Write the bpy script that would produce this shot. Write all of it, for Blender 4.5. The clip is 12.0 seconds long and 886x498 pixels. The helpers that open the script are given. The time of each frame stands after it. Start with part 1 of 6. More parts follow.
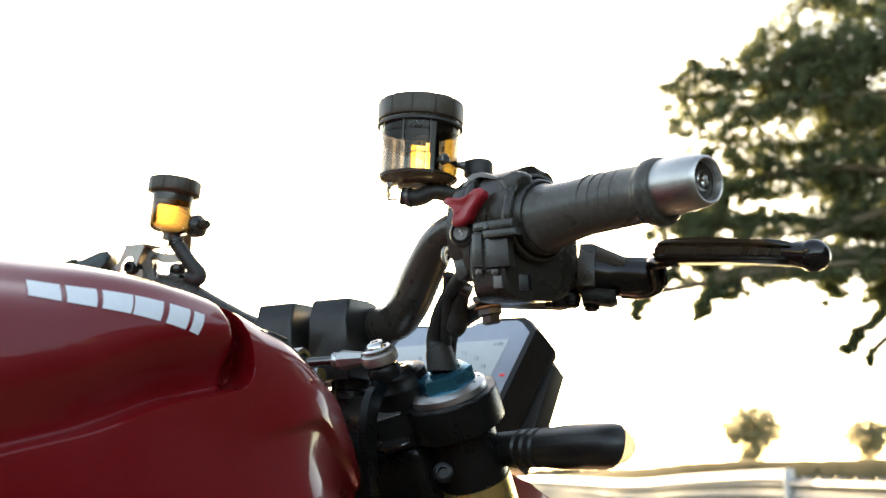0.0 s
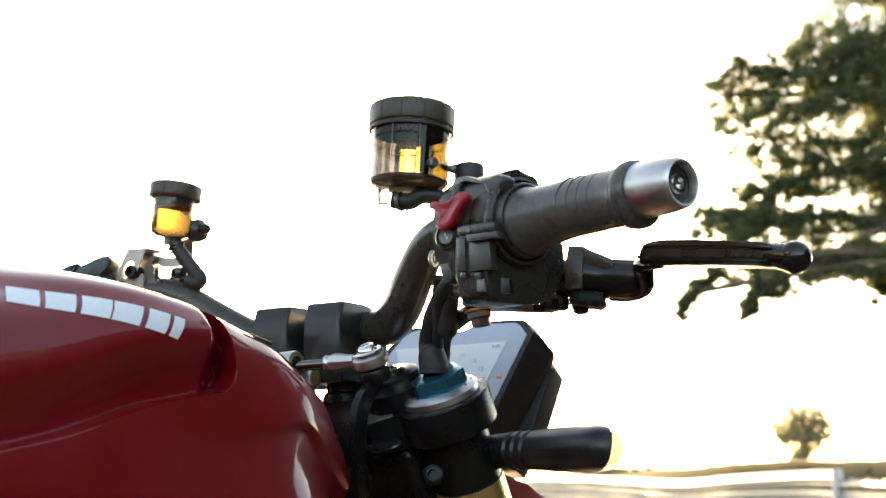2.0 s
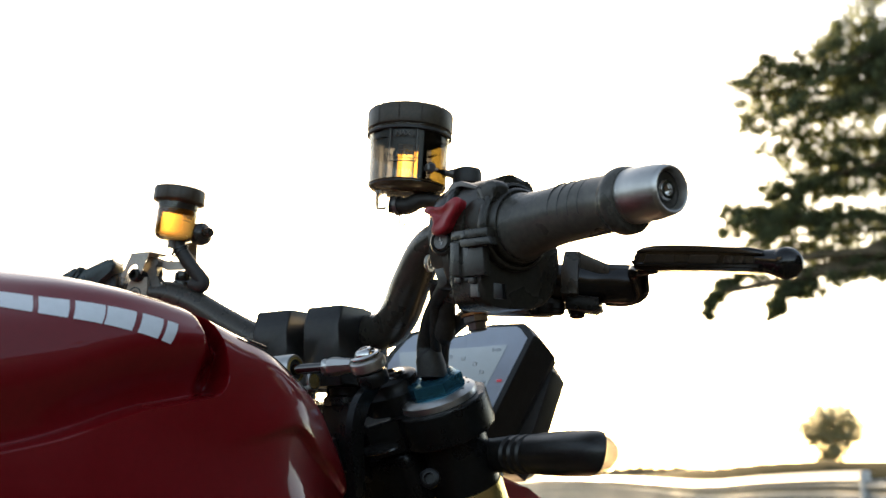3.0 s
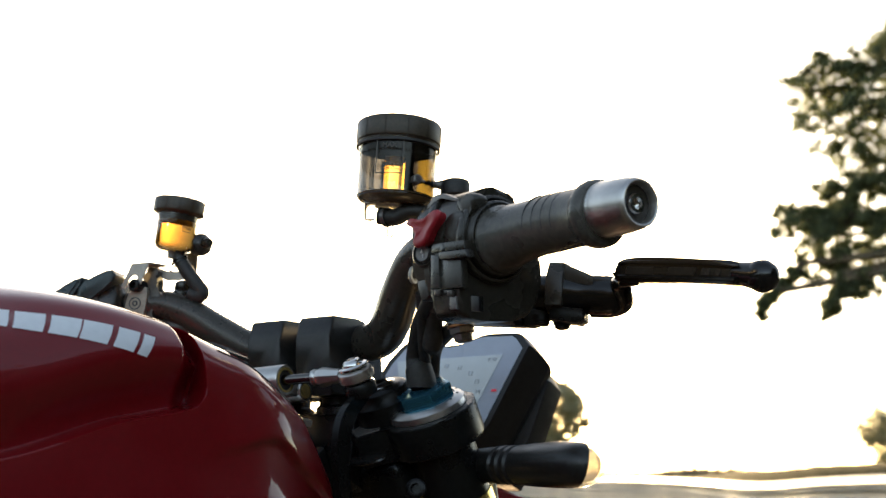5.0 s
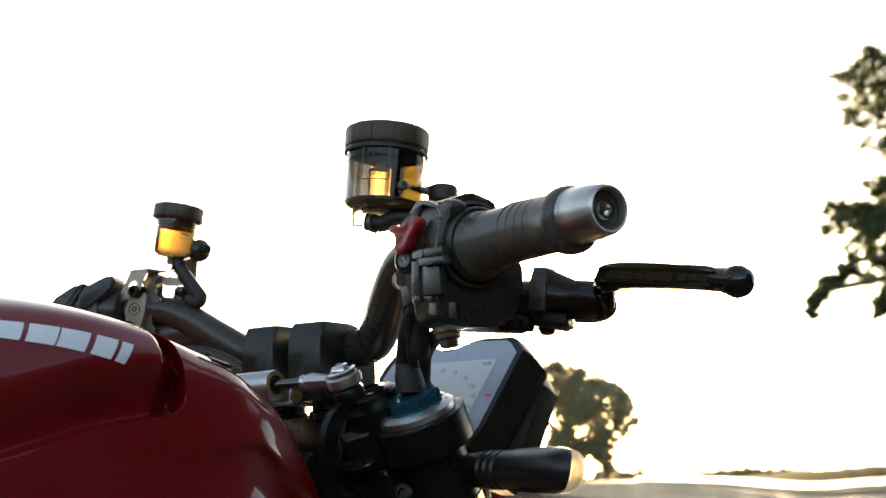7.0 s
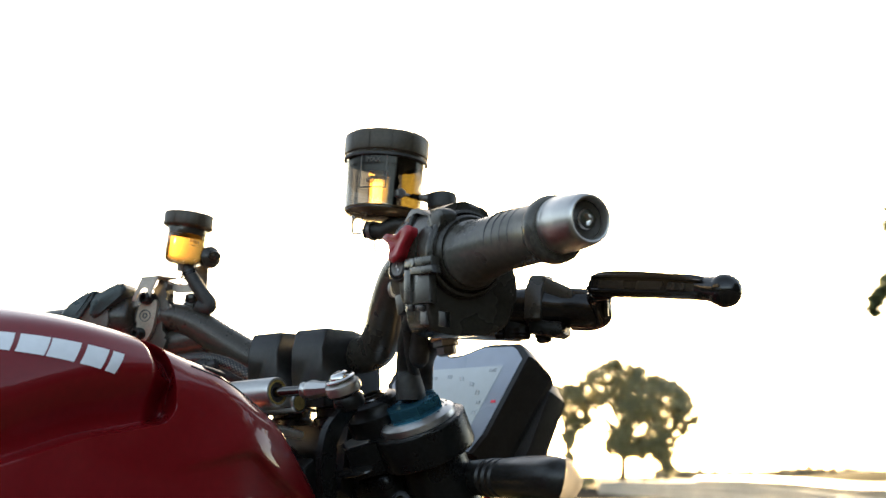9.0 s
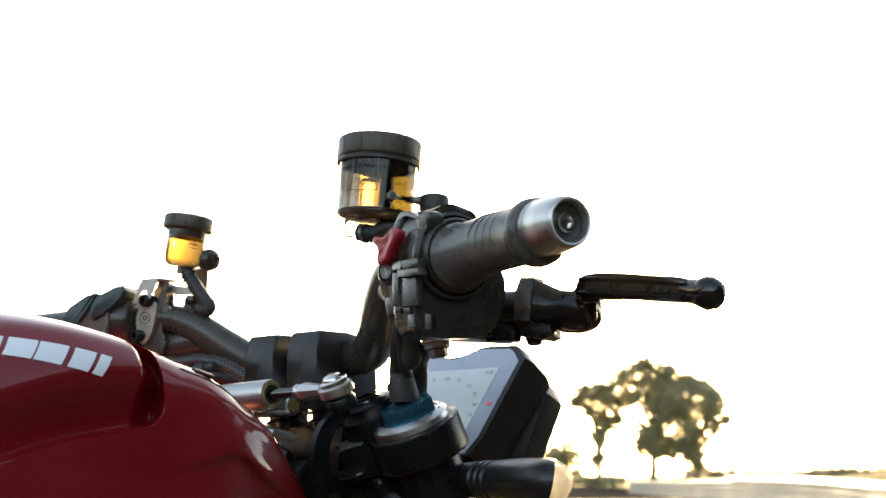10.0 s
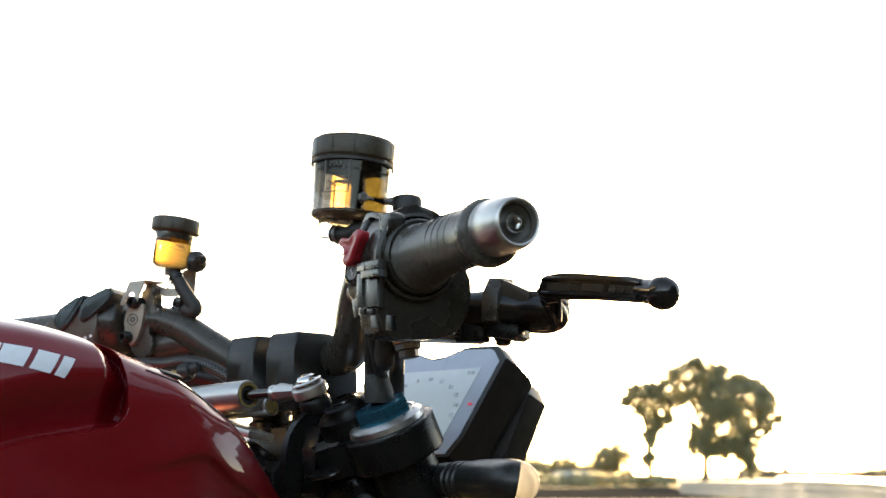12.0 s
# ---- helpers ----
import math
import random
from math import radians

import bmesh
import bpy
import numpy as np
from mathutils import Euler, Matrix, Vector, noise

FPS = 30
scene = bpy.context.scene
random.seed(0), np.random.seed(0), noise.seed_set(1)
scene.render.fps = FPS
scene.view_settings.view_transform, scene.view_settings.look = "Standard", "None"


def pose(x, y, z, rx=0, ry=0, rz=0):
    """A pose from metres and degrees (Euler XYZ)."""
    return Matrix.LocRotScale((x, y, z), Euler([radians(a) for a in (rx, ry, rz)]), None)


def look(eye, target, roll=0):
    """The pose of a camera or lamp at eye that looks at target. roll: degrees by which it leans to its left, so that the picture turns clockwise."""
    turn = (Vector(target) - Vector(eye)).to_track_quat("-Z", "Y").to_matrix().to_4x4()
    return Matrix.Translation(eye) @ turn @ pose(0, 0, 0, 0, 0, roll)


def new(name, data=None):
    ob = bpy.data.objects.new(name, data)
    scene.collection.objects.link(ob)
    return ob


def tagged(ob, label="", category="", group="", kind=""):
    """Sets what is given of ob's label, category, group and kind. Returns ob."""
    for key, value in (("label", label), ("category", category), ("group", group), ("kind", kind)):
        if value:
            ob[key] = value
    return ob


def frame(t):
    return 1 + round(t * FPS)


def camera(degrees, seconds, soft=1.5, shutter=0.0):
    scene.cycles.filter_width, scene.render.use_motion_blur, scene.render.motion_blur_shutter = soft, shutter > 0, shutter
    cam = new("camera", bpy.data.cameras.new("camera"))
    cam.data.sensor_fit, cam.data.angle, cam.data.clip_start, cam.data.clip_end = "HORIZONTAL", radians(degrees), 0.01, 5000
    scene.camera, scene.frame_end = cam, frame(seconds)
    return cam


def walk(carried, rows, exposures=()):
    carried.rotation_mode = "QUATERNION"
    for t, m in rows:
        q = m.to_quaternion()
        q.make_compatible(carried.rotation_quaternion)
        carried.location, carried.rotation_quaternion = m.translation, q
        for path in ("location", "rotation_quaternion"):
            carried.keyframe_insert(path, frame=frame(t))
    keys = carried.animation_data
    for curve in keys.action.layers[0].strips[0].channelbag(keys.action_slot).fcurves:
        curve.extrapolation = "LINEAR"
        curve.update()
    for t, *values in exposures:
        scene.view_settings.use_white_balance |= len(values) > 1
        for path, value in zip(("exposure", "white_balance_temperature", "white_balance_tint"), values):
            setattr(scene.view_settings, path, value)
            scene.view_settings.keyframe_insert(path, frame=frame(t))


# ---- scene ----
cam = camera(40.3, 12.0)
PATH = [
    (0, (0.652, -0.742, 0.905), (-0.496, 0.853, 1.277), -1.1),
    (0.5, (0.661, -0.737, 0.906), (-0.501, 0.847, 1.279), -1.1),
    (1, (0.671, -0.732, 0.907), (-0.506, 0.841, 1.279), -1.0),
    (1.5, (0.68, -0.727, 0.907), (-0.513, 0.835, 1.279), -1.0),
    (2, (0.688, -0.721, 0.906), (-0.521, 0.828, 1.279), -1.0),
    (2.5, (0.698, -0.716, 0.907), (-0.528, 0.82, 1.279), -0.8),
    (3, (0.708, -0.711, 0.909), (-0.536, 0.811, 1.281), -0.7),
    (5, (0.748, -0.683, 0.916), (-0.561, 0.782, 1.289), -0.4),
    (5.5, (0.758, -0.675, 0.918), (-0.565, 0.778, 1.291), -0.4),
    (6, (0.768, -0.668, 0.919), (-0.57, 0.771, 1.292), -0.4),
    (6.5, (0.776, -0.661, 0.92), (-0.576, 0.765, 1.292), -0.3),
    (7, (0.784, -0.654, 0.92), (-0.584, 0.757, 1.292), -0.3),
    (9, (0.816, -0.623, 0.927), (-0.619, 0.72, 1.296), -0.0),
    (9.5, (0.826, -0.613, 0.928), (-0.626, 0.712, 1.297), -0.0),
    (10, (0.836, -0.603, 0.929), (-0.632, 0.704, 1.297), 0.1),
    (10.5, (0.845, -0.593, 0.93), (-0.637, 0.699, 1.298), 0.1),
    (11, (0.855, -0.583, 0.931), (-0.64, 0.694, 1.299), 0.1),
    (11.5, (0.865, -0.572, 0.931), (-0.643, 0.689, 1.299), 0.2),
    (12, (0.874, -0.559, 0.93), (-0.647, 0.686, 1.297), 0.2),
]
# the picture brightens while the sun shines straight into the lens
EXPOSURES = [(0, 2.90, 11000, 10), (2.4, 2.90, 11000, 10), (2.8, 2.10, 10300, 10), (8.6, 2.10, 10300, 10), (9.2, 2.70, 10800, 10), (12, 2.70, 10800, 10)]
walk(cam, [(t, look(eye, target, roll)) for t, eye, target, roll in PATH], EXPOSURES)

cam.data.dof.use_dof = True
cam.data.dof.focus_distance = 0.86
cam.data.dof.aperture_fstop = 11.0

# ---- sky and sun ----
SUN_ELEVATION, SUN_AZIMUTH = radians(11.4), radians(-39.5)
SUN = Vector((math.sin(SUN_AZIMUTH) * math.cos(SUN_ELEVATION), math.cos(SUN_AZIMUTH) * math.cos(SUN_ELEVATION), math.sin(SUN_ELEVATION)))
world = bpy.data.worlds.new("sky")
scene.world = world
world.use_nodes = True
sky = world.node_tree.nodes.new("ShaderNodeTexSky")
sky.sky_type, sky.sun_disc = "NISHITA", False
sky.sun_elevation, sky.sun_rotation = SUN_ELEVATION, SUN_AZIMUTH
sky.air_density, sky.dust_density = 0.6, 0.5
background = world.node_tree.nodes["Background"]
background.inputs["Strength"].default_value = 0.15
world.node_tree.links.new(sky.outputs[0], background.inputs[0])
lamp = bpy.data.lights.new("sun", "SUN")
lamp.energy, lamp.angle, lamp.color = 3.0, radians(0.5), (1.0, 0.84, 0.62)
sun = new("sun", lamp)
sun.matrix_world = look(SUN * 50, (0, 0, 0))


# ---- materials ----
def material(name, colour, rough=0.5, metal=0.0, grain=0.0, grain_scale=400.0, bump=0.0, bump_scale=900.0, coat=0.0, spread=0.0, spec=0.5):
    """Principled surface; colour varies by a coarse and a fine noise, roughness by wear, bump by grain."""
    m = bpy.data.materials.new(name)
    m.use_nodes = True
    nt = m.node_tree
    b = nt.nodes["Principled BSDF"]
    b.inputs["Base Color"].default_value = (*colour, 1)
    b.inputs["Roughness"].default_value = rough
    b.inputs["Metallic"].default_value = metal
    b.inputs["Coat Weight"].default_value = coat
    b.inputs["Coat Roughness"].default_value = 0.02
    b.inputs["Coat IOR"].default_value = 1.42
    b.inputs["Specular IOR Level"].default_value = spec
    geo = nt.nodes.new("ShaderNodeTexCoord")
    if grain:
        fine = nt.nodes.new("ShaderNodeTexNoise")
        fine.inputs["Scale"].default_value = grain_scale
        fine.inputs["Detail"].default_value = 4
        coarse = nt.nodes.new("ShaderNodeTexNoise")
        coarse.inputs["Scale"].default_value = grain_scale / 12
        coarse.inputs["Detail"].default_value = 3
        add = nt.nodes.new("ShaderNodeMath")
        add.operation = "ADD"
        nt.links.new(geo.outputs["Object"], fine.inputs["Vector"])
        nt.links.new(geo.outputs["Object"], coarse.inputs["Vector"])
        nt.links.new(fine.outputs["Fac"], add.inputs[0])
        nt.links.new(coarse.outputs["Fac"], add.inputs[1])
        span = nt.nodes.new("ShaderNodeMapRange")
        span.inputs["From Min"].default_value, span.inputs["From Max"].default_value = 0.7, 1.3
        span.inputs["To Min"].default_value, span.inputs["To Max"].default_value = 1 - grain, 1 + grain
        nt.links.new(add.outputs[0], span.inputs["Value"])
        mix = nt.nodes.new("ShaderNodeVectorMath")
        mix.operation = "SCALE"
        mix.inputs[0].default_value = colour
        nt.links.new(span.outputs[0], mix.inputs["Scale"])
        nt.links.new(mix.outputs[0], b.inputs["Base Color"])
        worn = nt.nodes.new("ShaderNodeMapRange")
        worn.inputs["From Min"].default_value, worn.inputs["From Max"].default_value = 0.35, 0.7
        worn.inputs["To Min"].default_value, worn.inputs["To Max"].default_value = max(0.02, rough - spread), min(1.0, rough + spread)
        nt.links.new(coarse.outputs["Fac"], worn.inputs["Value"])
        nt.links.new(worn.outputs[0], b.inputs["Roughness"])
    if bump:
        tex = nt.nodes.new("ShaderNodeTexNoise")
        tex.inputs["Scale"].default_value = bump_scale
        tex.inputs["Detail"].default_value = 3
        node = nt.nodes.new("ShaderNodeBump")
        node.inputs["Strength"].default_value = bump
        node.inputs["Distance"].default_value = 0.4 / bump_scale
        nt.links.new(geo.outputs["Object"], tex.inputs["Vector"])
        nt.links.new(tex.outputs["Fac"], node.inputs["Height"])
        nt.links.new(node.outputs[0], b.inputs["Normal"])
    return m


def clear(name, colour, rough=0.03, ior=1.45, weight=1.0):
    m = bpy.data.materials.new(name)
    m.use_nodes = True
    b = m.node_tree.nodes["Principled BSDF"]
    b.inputs["Base Color"].default_value = (*colour, 1)
    b.inputs["Roughness"].default_value = rough
    b.inputs["IOR"].default_value = ior
    b.inputs["Transmission Weight"].default_value = weight
    return m


def thin_clear(name, colour, gloss=0.12):
    """A thin wall of tinted plastic: straight through, with a reflecting surface."""
    m = bpy.data.materials.new(name)
    m.use_nodes = True
    nt = m.node_tree
    nt.nodes.remove(nt.nodes["Principled BSDF"])
    see = nt.nodes.new("ShaderNodeBsdfTransparent")
    see.inputs[0].default_value = (*colour, 1)
    shine = nt.nodes.new("ShaderNodeBsdfGlossy")
    shine.inputs["Roughness"].default_value = 0.05
    weight = nt.nodes.new("ShaderNodeLayerWeight")
    weight.inputs[0].default_value = 0.5
    power = nt.nodes.new("ShaderNodeMath")
    power.operation = "POWER"
    power.inputs[1].default_value = 4.0
    nt.links.new(weight.outputs["Facing"], power.inputs[0])
    span = nt.nodes.new("ShaderNodeMapRange")
    span.inputs["To Min"].default_value, span.inputs["To Max"].default_value = 0.04, 0.75
    nt.links.new(power.outputs[0], span.inputs["Value"])
    mix = nt.nodes.new("ShaderNodeMixShader")
    nt.links.new(span.outputs[0], mix.inputs[0])
    nt.links.new(see.outputs[0], mix.inputs[1])
    nt.links.new(shine.outputs[0], mix.inputs[2])
    nt.links.new(mix.outputs[0], nt.nodes["Material Output"].inputs[0])
    return m


def frosted(name, colour, see_through=0.45):
    """A thin wall of ribbed clear plastic that lights up when the sun stands behind it."""
    m = bpy.data.materials.new(name)
    m.use_nodes = True
    nt = m.node_tree
    b = nt.nodes["Principled BSDF"]
    b.inputs["Base Color"].default_value = (*colour, 1)
    b.inputs["Roughness"].default_value = 0.12
    t = nt.nodes.new("ShaderNodeBsdfTranslucent")
    t.inputs[0].default_value = (*colour, 1)
    see = nt.nodes.new("ShaderNodeBsdfTransparent")
    see.inputs[0].default_value = (*colour, 1)
    one, two = nt.nodes.new("ShaderNodeMixShader"), nt.nodes.new("ShaderNodeMixShader")
    one.inputs[0].default_value, two.inputs[0].default_value = see_through, 0.8
    nt.links.new(t.outputs[0], one.inputs[1])
    nt.links.new(see.outputs[0], one.inputs[2])
    nt.links.new(b.outputs[0], two.inputs[1])
    nt.links.new(one.outputs[0], two.inputs[2])
    nt.links.new(two.outputs[0], nt.nodes["Material Output"].inputs[0])
    return m


def leafy(name, colour, through_colour):
    m = bpy.data.materials.new(name)
    m.use_nodes = True
    nt = m.node_tree
    b = nt.nodes["Principled BSDF"]
    b.inputs["Roughness"].default_value = 0.55
    geo = nt.nodes.new("ShaderNodeNewGeometry")
    span = nt.nodes.new("ShaderNodeMapRange")
    span.inputs["To Min"].default_value, span.inputs["To Max"].default_value = 0.55, 1.5
    nt.links.new(geo.outputs["Random Per Island"], span.inputs["Value"])
    mul = nt.nodes.new("ShaderNodeVectorMath")
    mul.operation = "SCALE"
    mul.inputs[0].default_value = colour
    nt.links.new(span.outputs[0], mul.inputs["Scale"])
    nt.links.new(mul.outputs[0], b.inputs["Base Color"])
    t = nt.nodes.new("ShaderNodeBsdfTranslucent")
    t.inputs[0].default_value = (*through_colour, 1)
    mix = nt.nodes.new("ShaderNodeMixShader")
    mix.inputs[0].default_value = 0.5
    nt.links.new(b.outputs[0], mix.inputs[1])
    nt.links.new(t.outputs[0], mix.inputs[2])
    nt.links.new(mix.outputs[0], nt.nodes["Material Output"].inputs[0])
    return m


RED = material("red_paint", (0.22, 0.0038, 0.0068), 0.45, 0.0, 0.06, 220, coat=1.0, spread=0.05, spec=0.2)
WHITE = material("white_vinyl", (0.78, 0.80, 0.82), 0.4, 0.0, 0.05, 200)
PLASTIC = material("black_plastic", (0.030, 0.026, 0.020), 0.30, 0.0, 0.25, 500, 0.25, 2600, spread=0.1)
LID = material("brown_black_plastic", (0.062, 0.046, 0.029), 0.42, 0.0, 0.25, 500, 0.3, 2600, spread=0.1)
GLOSS = material("glossy_black_plastic", (0.012, 0.011, 0.010), 0.20, 0.0, 0.2, 300, spread=0.06)
ANODISED = material("black_anodised_metal", (0.058, 0.050, 0.040), 0.30, 0.2, 0.22, 700, 0.22, 2600, spread=0.05)
CASTING = material("satin_black_casting", (0.008, 0.0078, 0.0075), 0.32, 0.0, 0.25, 400, 0.2, 2500, spread=0.1, spec=0.25)
RUBBER = material("black_rubber", (0.026, 0.024, 0.021), 0.55, 0.0, 0.3, 350, 0.35, 1800, spread=0.12)
SATIN = material("satin_black_rubber", (0.016, 0.015, 0.014), 0.36, 0.0, 0.25, 300, 0.15, 1200, spread=0.08)
GRIP = material("worn_grey_rubber", (0.085, 0.077, 0.065), 0.30, 0.0, 0.3, 260, 0.25, 1500, spread=0.12)
STEEL = material("bare_aluminium", (0.60, 0.58, 0.55), 0.36, 1.0, 0.06, 300, 0.03, 3000, spread=0.05)
CHROME = material("polished_steel", (0.72, 0.70, 0.67), 0.14, 1.0, 0.1, 500, spread=0.05)
GREY = material("grey_bracket_metal", (0.16, 0.15, 0.14), 0.40, 0.6, 0.2, 500, spread=0.1)
ZINC = material("brushed_zinc_bracket", (0.46, 0.42, 0.36), 0.45, 0.45, 0.15, 500, 0.1, 2500, spread=0.08)
TEAL = material("dark_teal_rubber", (0.030, 0.052, 0.054), 0.35, 0.0, 0.2, 400, 0.2, 1500, spread=0.1)
BLUE = material("blue_anodised_nut", (0.020, 0.24, 0.36), 0.30, 0.8, 0.15, 500, spread=0.06)
GOLD = material("gold_anodised_tube", (0.95, 0.72, 0.30), 0.28, 0.9, 0.1, 400, spread=0.05)
BRASS = material("dull_brass", (0.42, 0.30, 0.11), 0.42, 0.5, 0.2, 500)
KILL = material("red_switch_plastic", (0.42, 0.020, 0.028), 0.42, 0.0, 0.1, 500, 0.15, 2500)
GLAZE = thin_clear("clear_reservoir_wall", (0.90, 0.88, 0.84))
# band tints: refracted light and shade in the reservoir put into colour
PALE = thin_clear("pale_band_tint", (0.045, 0.046, 0.048))
DEEP = thin_clear("shade_band_tint", (0.012, 0.012, 0.012))
MIDDLE = thin_clear("grey_band_tint", (0.035, 0.034, 0.032))
AMBER = thin_clear("dim_fluid_band", (0.40, 0.20, 0.045))
GOLDEN = thin_clear("lit_fluid_band", (0.75, 0.50, 0.18))
BROWN = thin_clear("brown_band_tint", (0.03, 0.022, 0.010))
OLIVE = thin_clear("olive_fluid_band", (0.048, 0.033, 0.008))
CLEARWALL = thin_clear("clear_plastic", (0.92, 0.90, 0.86))
FLUID = clear("amber_brake_fluid", (0.42, 0.185, 0.042), 0.05, 1.33)
# base colour carries the sky's reflection in the display glass
GLASSFACE = material("matt_sky_tinted_glass", (0.48, 0.56, 0.67), 0.30, 0.0, 0.06, 60, coat=0.3, spread=0.04)
PRINT = material("display_print", (0.56, 0.61, 0.68), 0.4)
LEAF = leafy("oak_leaf", (0.070, 0.086, 0.048), (0.26, 0.30, 0.16))
# pale, strongly translucent leaf: haze over the distance put into its colour
FARLEAF = leafy("hazed_far_leaf", (0.15, 0.14, 0.09), (0.86, 0.82, 0.62))
# leaf tone darkened so that the unseen trees reflect as if in shade
SHADE = leafy("darkened_leaf", (0.020, 0.024, 0.014), (0.04, 0.05, 0.02))
# leaf colour paled to stand in for haze before the horizon
WOODS = leafy("hazed_woods", (0.16, 0.15, 0.12), (0.60, 0.55, 0.45))
BARK = material("bark", (0.10, 0.075, 0.05), 0.9, 0.0, 0.4, 14, 0.6, 20)
GALV = material("galvanised_rail", (0.20, 0.20, 0.195), 0.5, 0.25, 0.2, 5, 0.1, 60, spread=0.1, spec=0.3)
TYRE = material("tyre_rubber", (0.02, 0.02, 0.02), 0.7, 0.0, 0.2, 100, 0.3, 300)


def display_material():
    # switched-on screen; its pale base stands in for the sky mirrored in it
    m = material("lit_display", (0.52, 0.58, 0.66), 0.3, 0.0, 0.05, 80, spec=0.3)
    b = m.node_tree.nodes["Principled BSDF"]
    b.inputs["Emission Color"].default_value = (0.42, 0.72, 1.0, 1)
    b.inputs["Emission Strength"].default_value = 0.035
    return m


DISPLAY = display_material()


def warning_material():
    m = material("red_warning_light", (0.55, 0.12, 0.16), 0.4)
    b = m.node_tree.nodes["Principled BSDF"]
    b.inputs["Emission Color"].default_value = (1.0, 0.05, 0.10, 1)
    b.inputs["Emission Strength"].default_value = 0.05
    return m


WARNING = warning_material()


# ---- mesh helpers ----
def finish(bm, sharp=40):
    bmesh.ops.remove_doubles(bm, verts=bm.verts, dist=0.00002)
    bmesh.ops.recalc_face_normals(bm, faces=bm.faces)
    limit = radians(sharp)
    for e in bm.edges:
        e.smooth = not (len(e.link_faces) == 2 and e.calc_face_angle(0) > limit)
    for f in bm.faces:
        f.smooth = True


def part(name, bm, mat, parent=None, label="", sharp=40, keep=False):
    if not keep:
        finish(bm, sharp)
    me = bpy.data.meshes.new(name)
    bm.to_mesh(me)
    bm.free()
    me.materials.append(mat)
    ob = new(name, me)
    ob.parent = parent
    if label:
        ob["label"] = label
    return ob


def axes(origin, z, x=(0, 0, 1)):
    """A frame whose z runs along z and whose x lies nearest to the given x."""
    z = Vector(z).normalized()
    x = Vector(x)
    if abs(z.dot(x.normalized())) > 0.98:
        x = Vector((1, 0, 0))
    x = (x - z * x.dot(z)).normalized()
    y = z.cross(x)
    m = Matrix((x, y, z)).transposed().to_4x4()
    m.translation = Vector(origin)
    return m


def box(bm, m, size, bevel=0.0, segments=2):
    made = bmesh.ops.create_cube(bm, size=1.0)["verts"]
    for v in made:
        v.co = Vector((v.co.x * size[0], v.co.y * size[1], v.co.z * size[2]))
    if bevel:
        edges = list({e for v in made for e in v.link_edges})
        out = bmesh.ops.bevel(bm, geom=edges, offset=bevel, segments=segments, profile=0.6, affect="EDGES")
        made = list({v for f in out["faces"] for v in f.verts} | {v for v in made if v.is_valid})
    for v in made:
        v.co = m @ v.co
    return bm


def lathe(bm, m, profile, seg=40, start=0.0, sweep=2 * math.pi):
    """Turns (radius, height) pairs about the frame's z."""
    full = abs(sweep - 2 * math.pi) < 1e-6
    n = seg if full else seg + 1
    rings = []
    for r, h in profile:
        if r < 1e-7:
            rings.append([bm.verts.new(m @ Vector((0, 0, h)))])
        else:
            rings.append([bm.verts.new(m @ Vector((r * math.cos(start + sweep * k / seg), r * math.sin(start + sweep * k / seg), h))) for k in range(n)])
    for a, b in zip(rings, rings[1:]):
        for k in range(seg):
            j = (k + 1) % n
            if len(a) == 1 and len(b) == 1:
                continue
            if len(a) == 1:
                bm.faces.new((a[0], b[k], b[j]))
            elif len(b) == 1:
                bm.faces.new((a[k], a[j], b[0]))
            else:
                bm.faces.new((a[k], a[j], b[j], b[k]))
    return bm


def spline(points, res=8):
    """Catmull-Rom through the points (tuples of any length)."""
    p = [np.array(q, float) for q in points]
    p = [2 * p[0] - p[1]] + p + [2 * p[-1] - p[-2]]
    out = []
    for i in range(1, len(p) - 2):
        for k in range(res):
            t = k / res
            a, b, c, d = p[i - 1], p[i], p[i + 1], p[i + 2]
            out.append(0.5 * (2 * b + (c - a) * t + (2 * a - 5 * b + 4 * c - d) * t * t + (3 * b - a - 3 * c + d) * t ** 3))
    out.append(p[-2])
    return out


def tube(bm, points, seg=20, res=8, caps=True, flat=1.0):
    """A round bar along (x, y, z, radius) points."""
    path = spline(points, res)
    rings, up = [], None
    for i, q in enumerate(path):
        a, b = path[max(i - 1, 0)][:3], path[min(i + 1, len(path) - 1)][:3]
        d = Vector(b - a).normalized()
        if up is None:
            up = Vector((0, 0, 1)) if abs(d.z) < 0.9 else Vector((1, 0, 0))
        up = (up - d * up.dot(d)).normalized()
        side = d.cross(up)
        c, r = Vector(q[:3]), q[3]
        rings.append([bm.verts.new(c + side * (r * math.cos(2 * math.pi * k / seg)) + up * (r * flat * math.sin(2 * math.pi * k / seg))) for k in range(seg)])
    for a, b in zip(rings, rings[1:]):
        for k in range(seg):
            j = (k + 1) % seg
            bm.faces.new((a[k], a[j], b[j], b[k]))
    if caps:
        bm.faces.new(rings[0])
        bm.faces.new(rings[-1])
    return bm


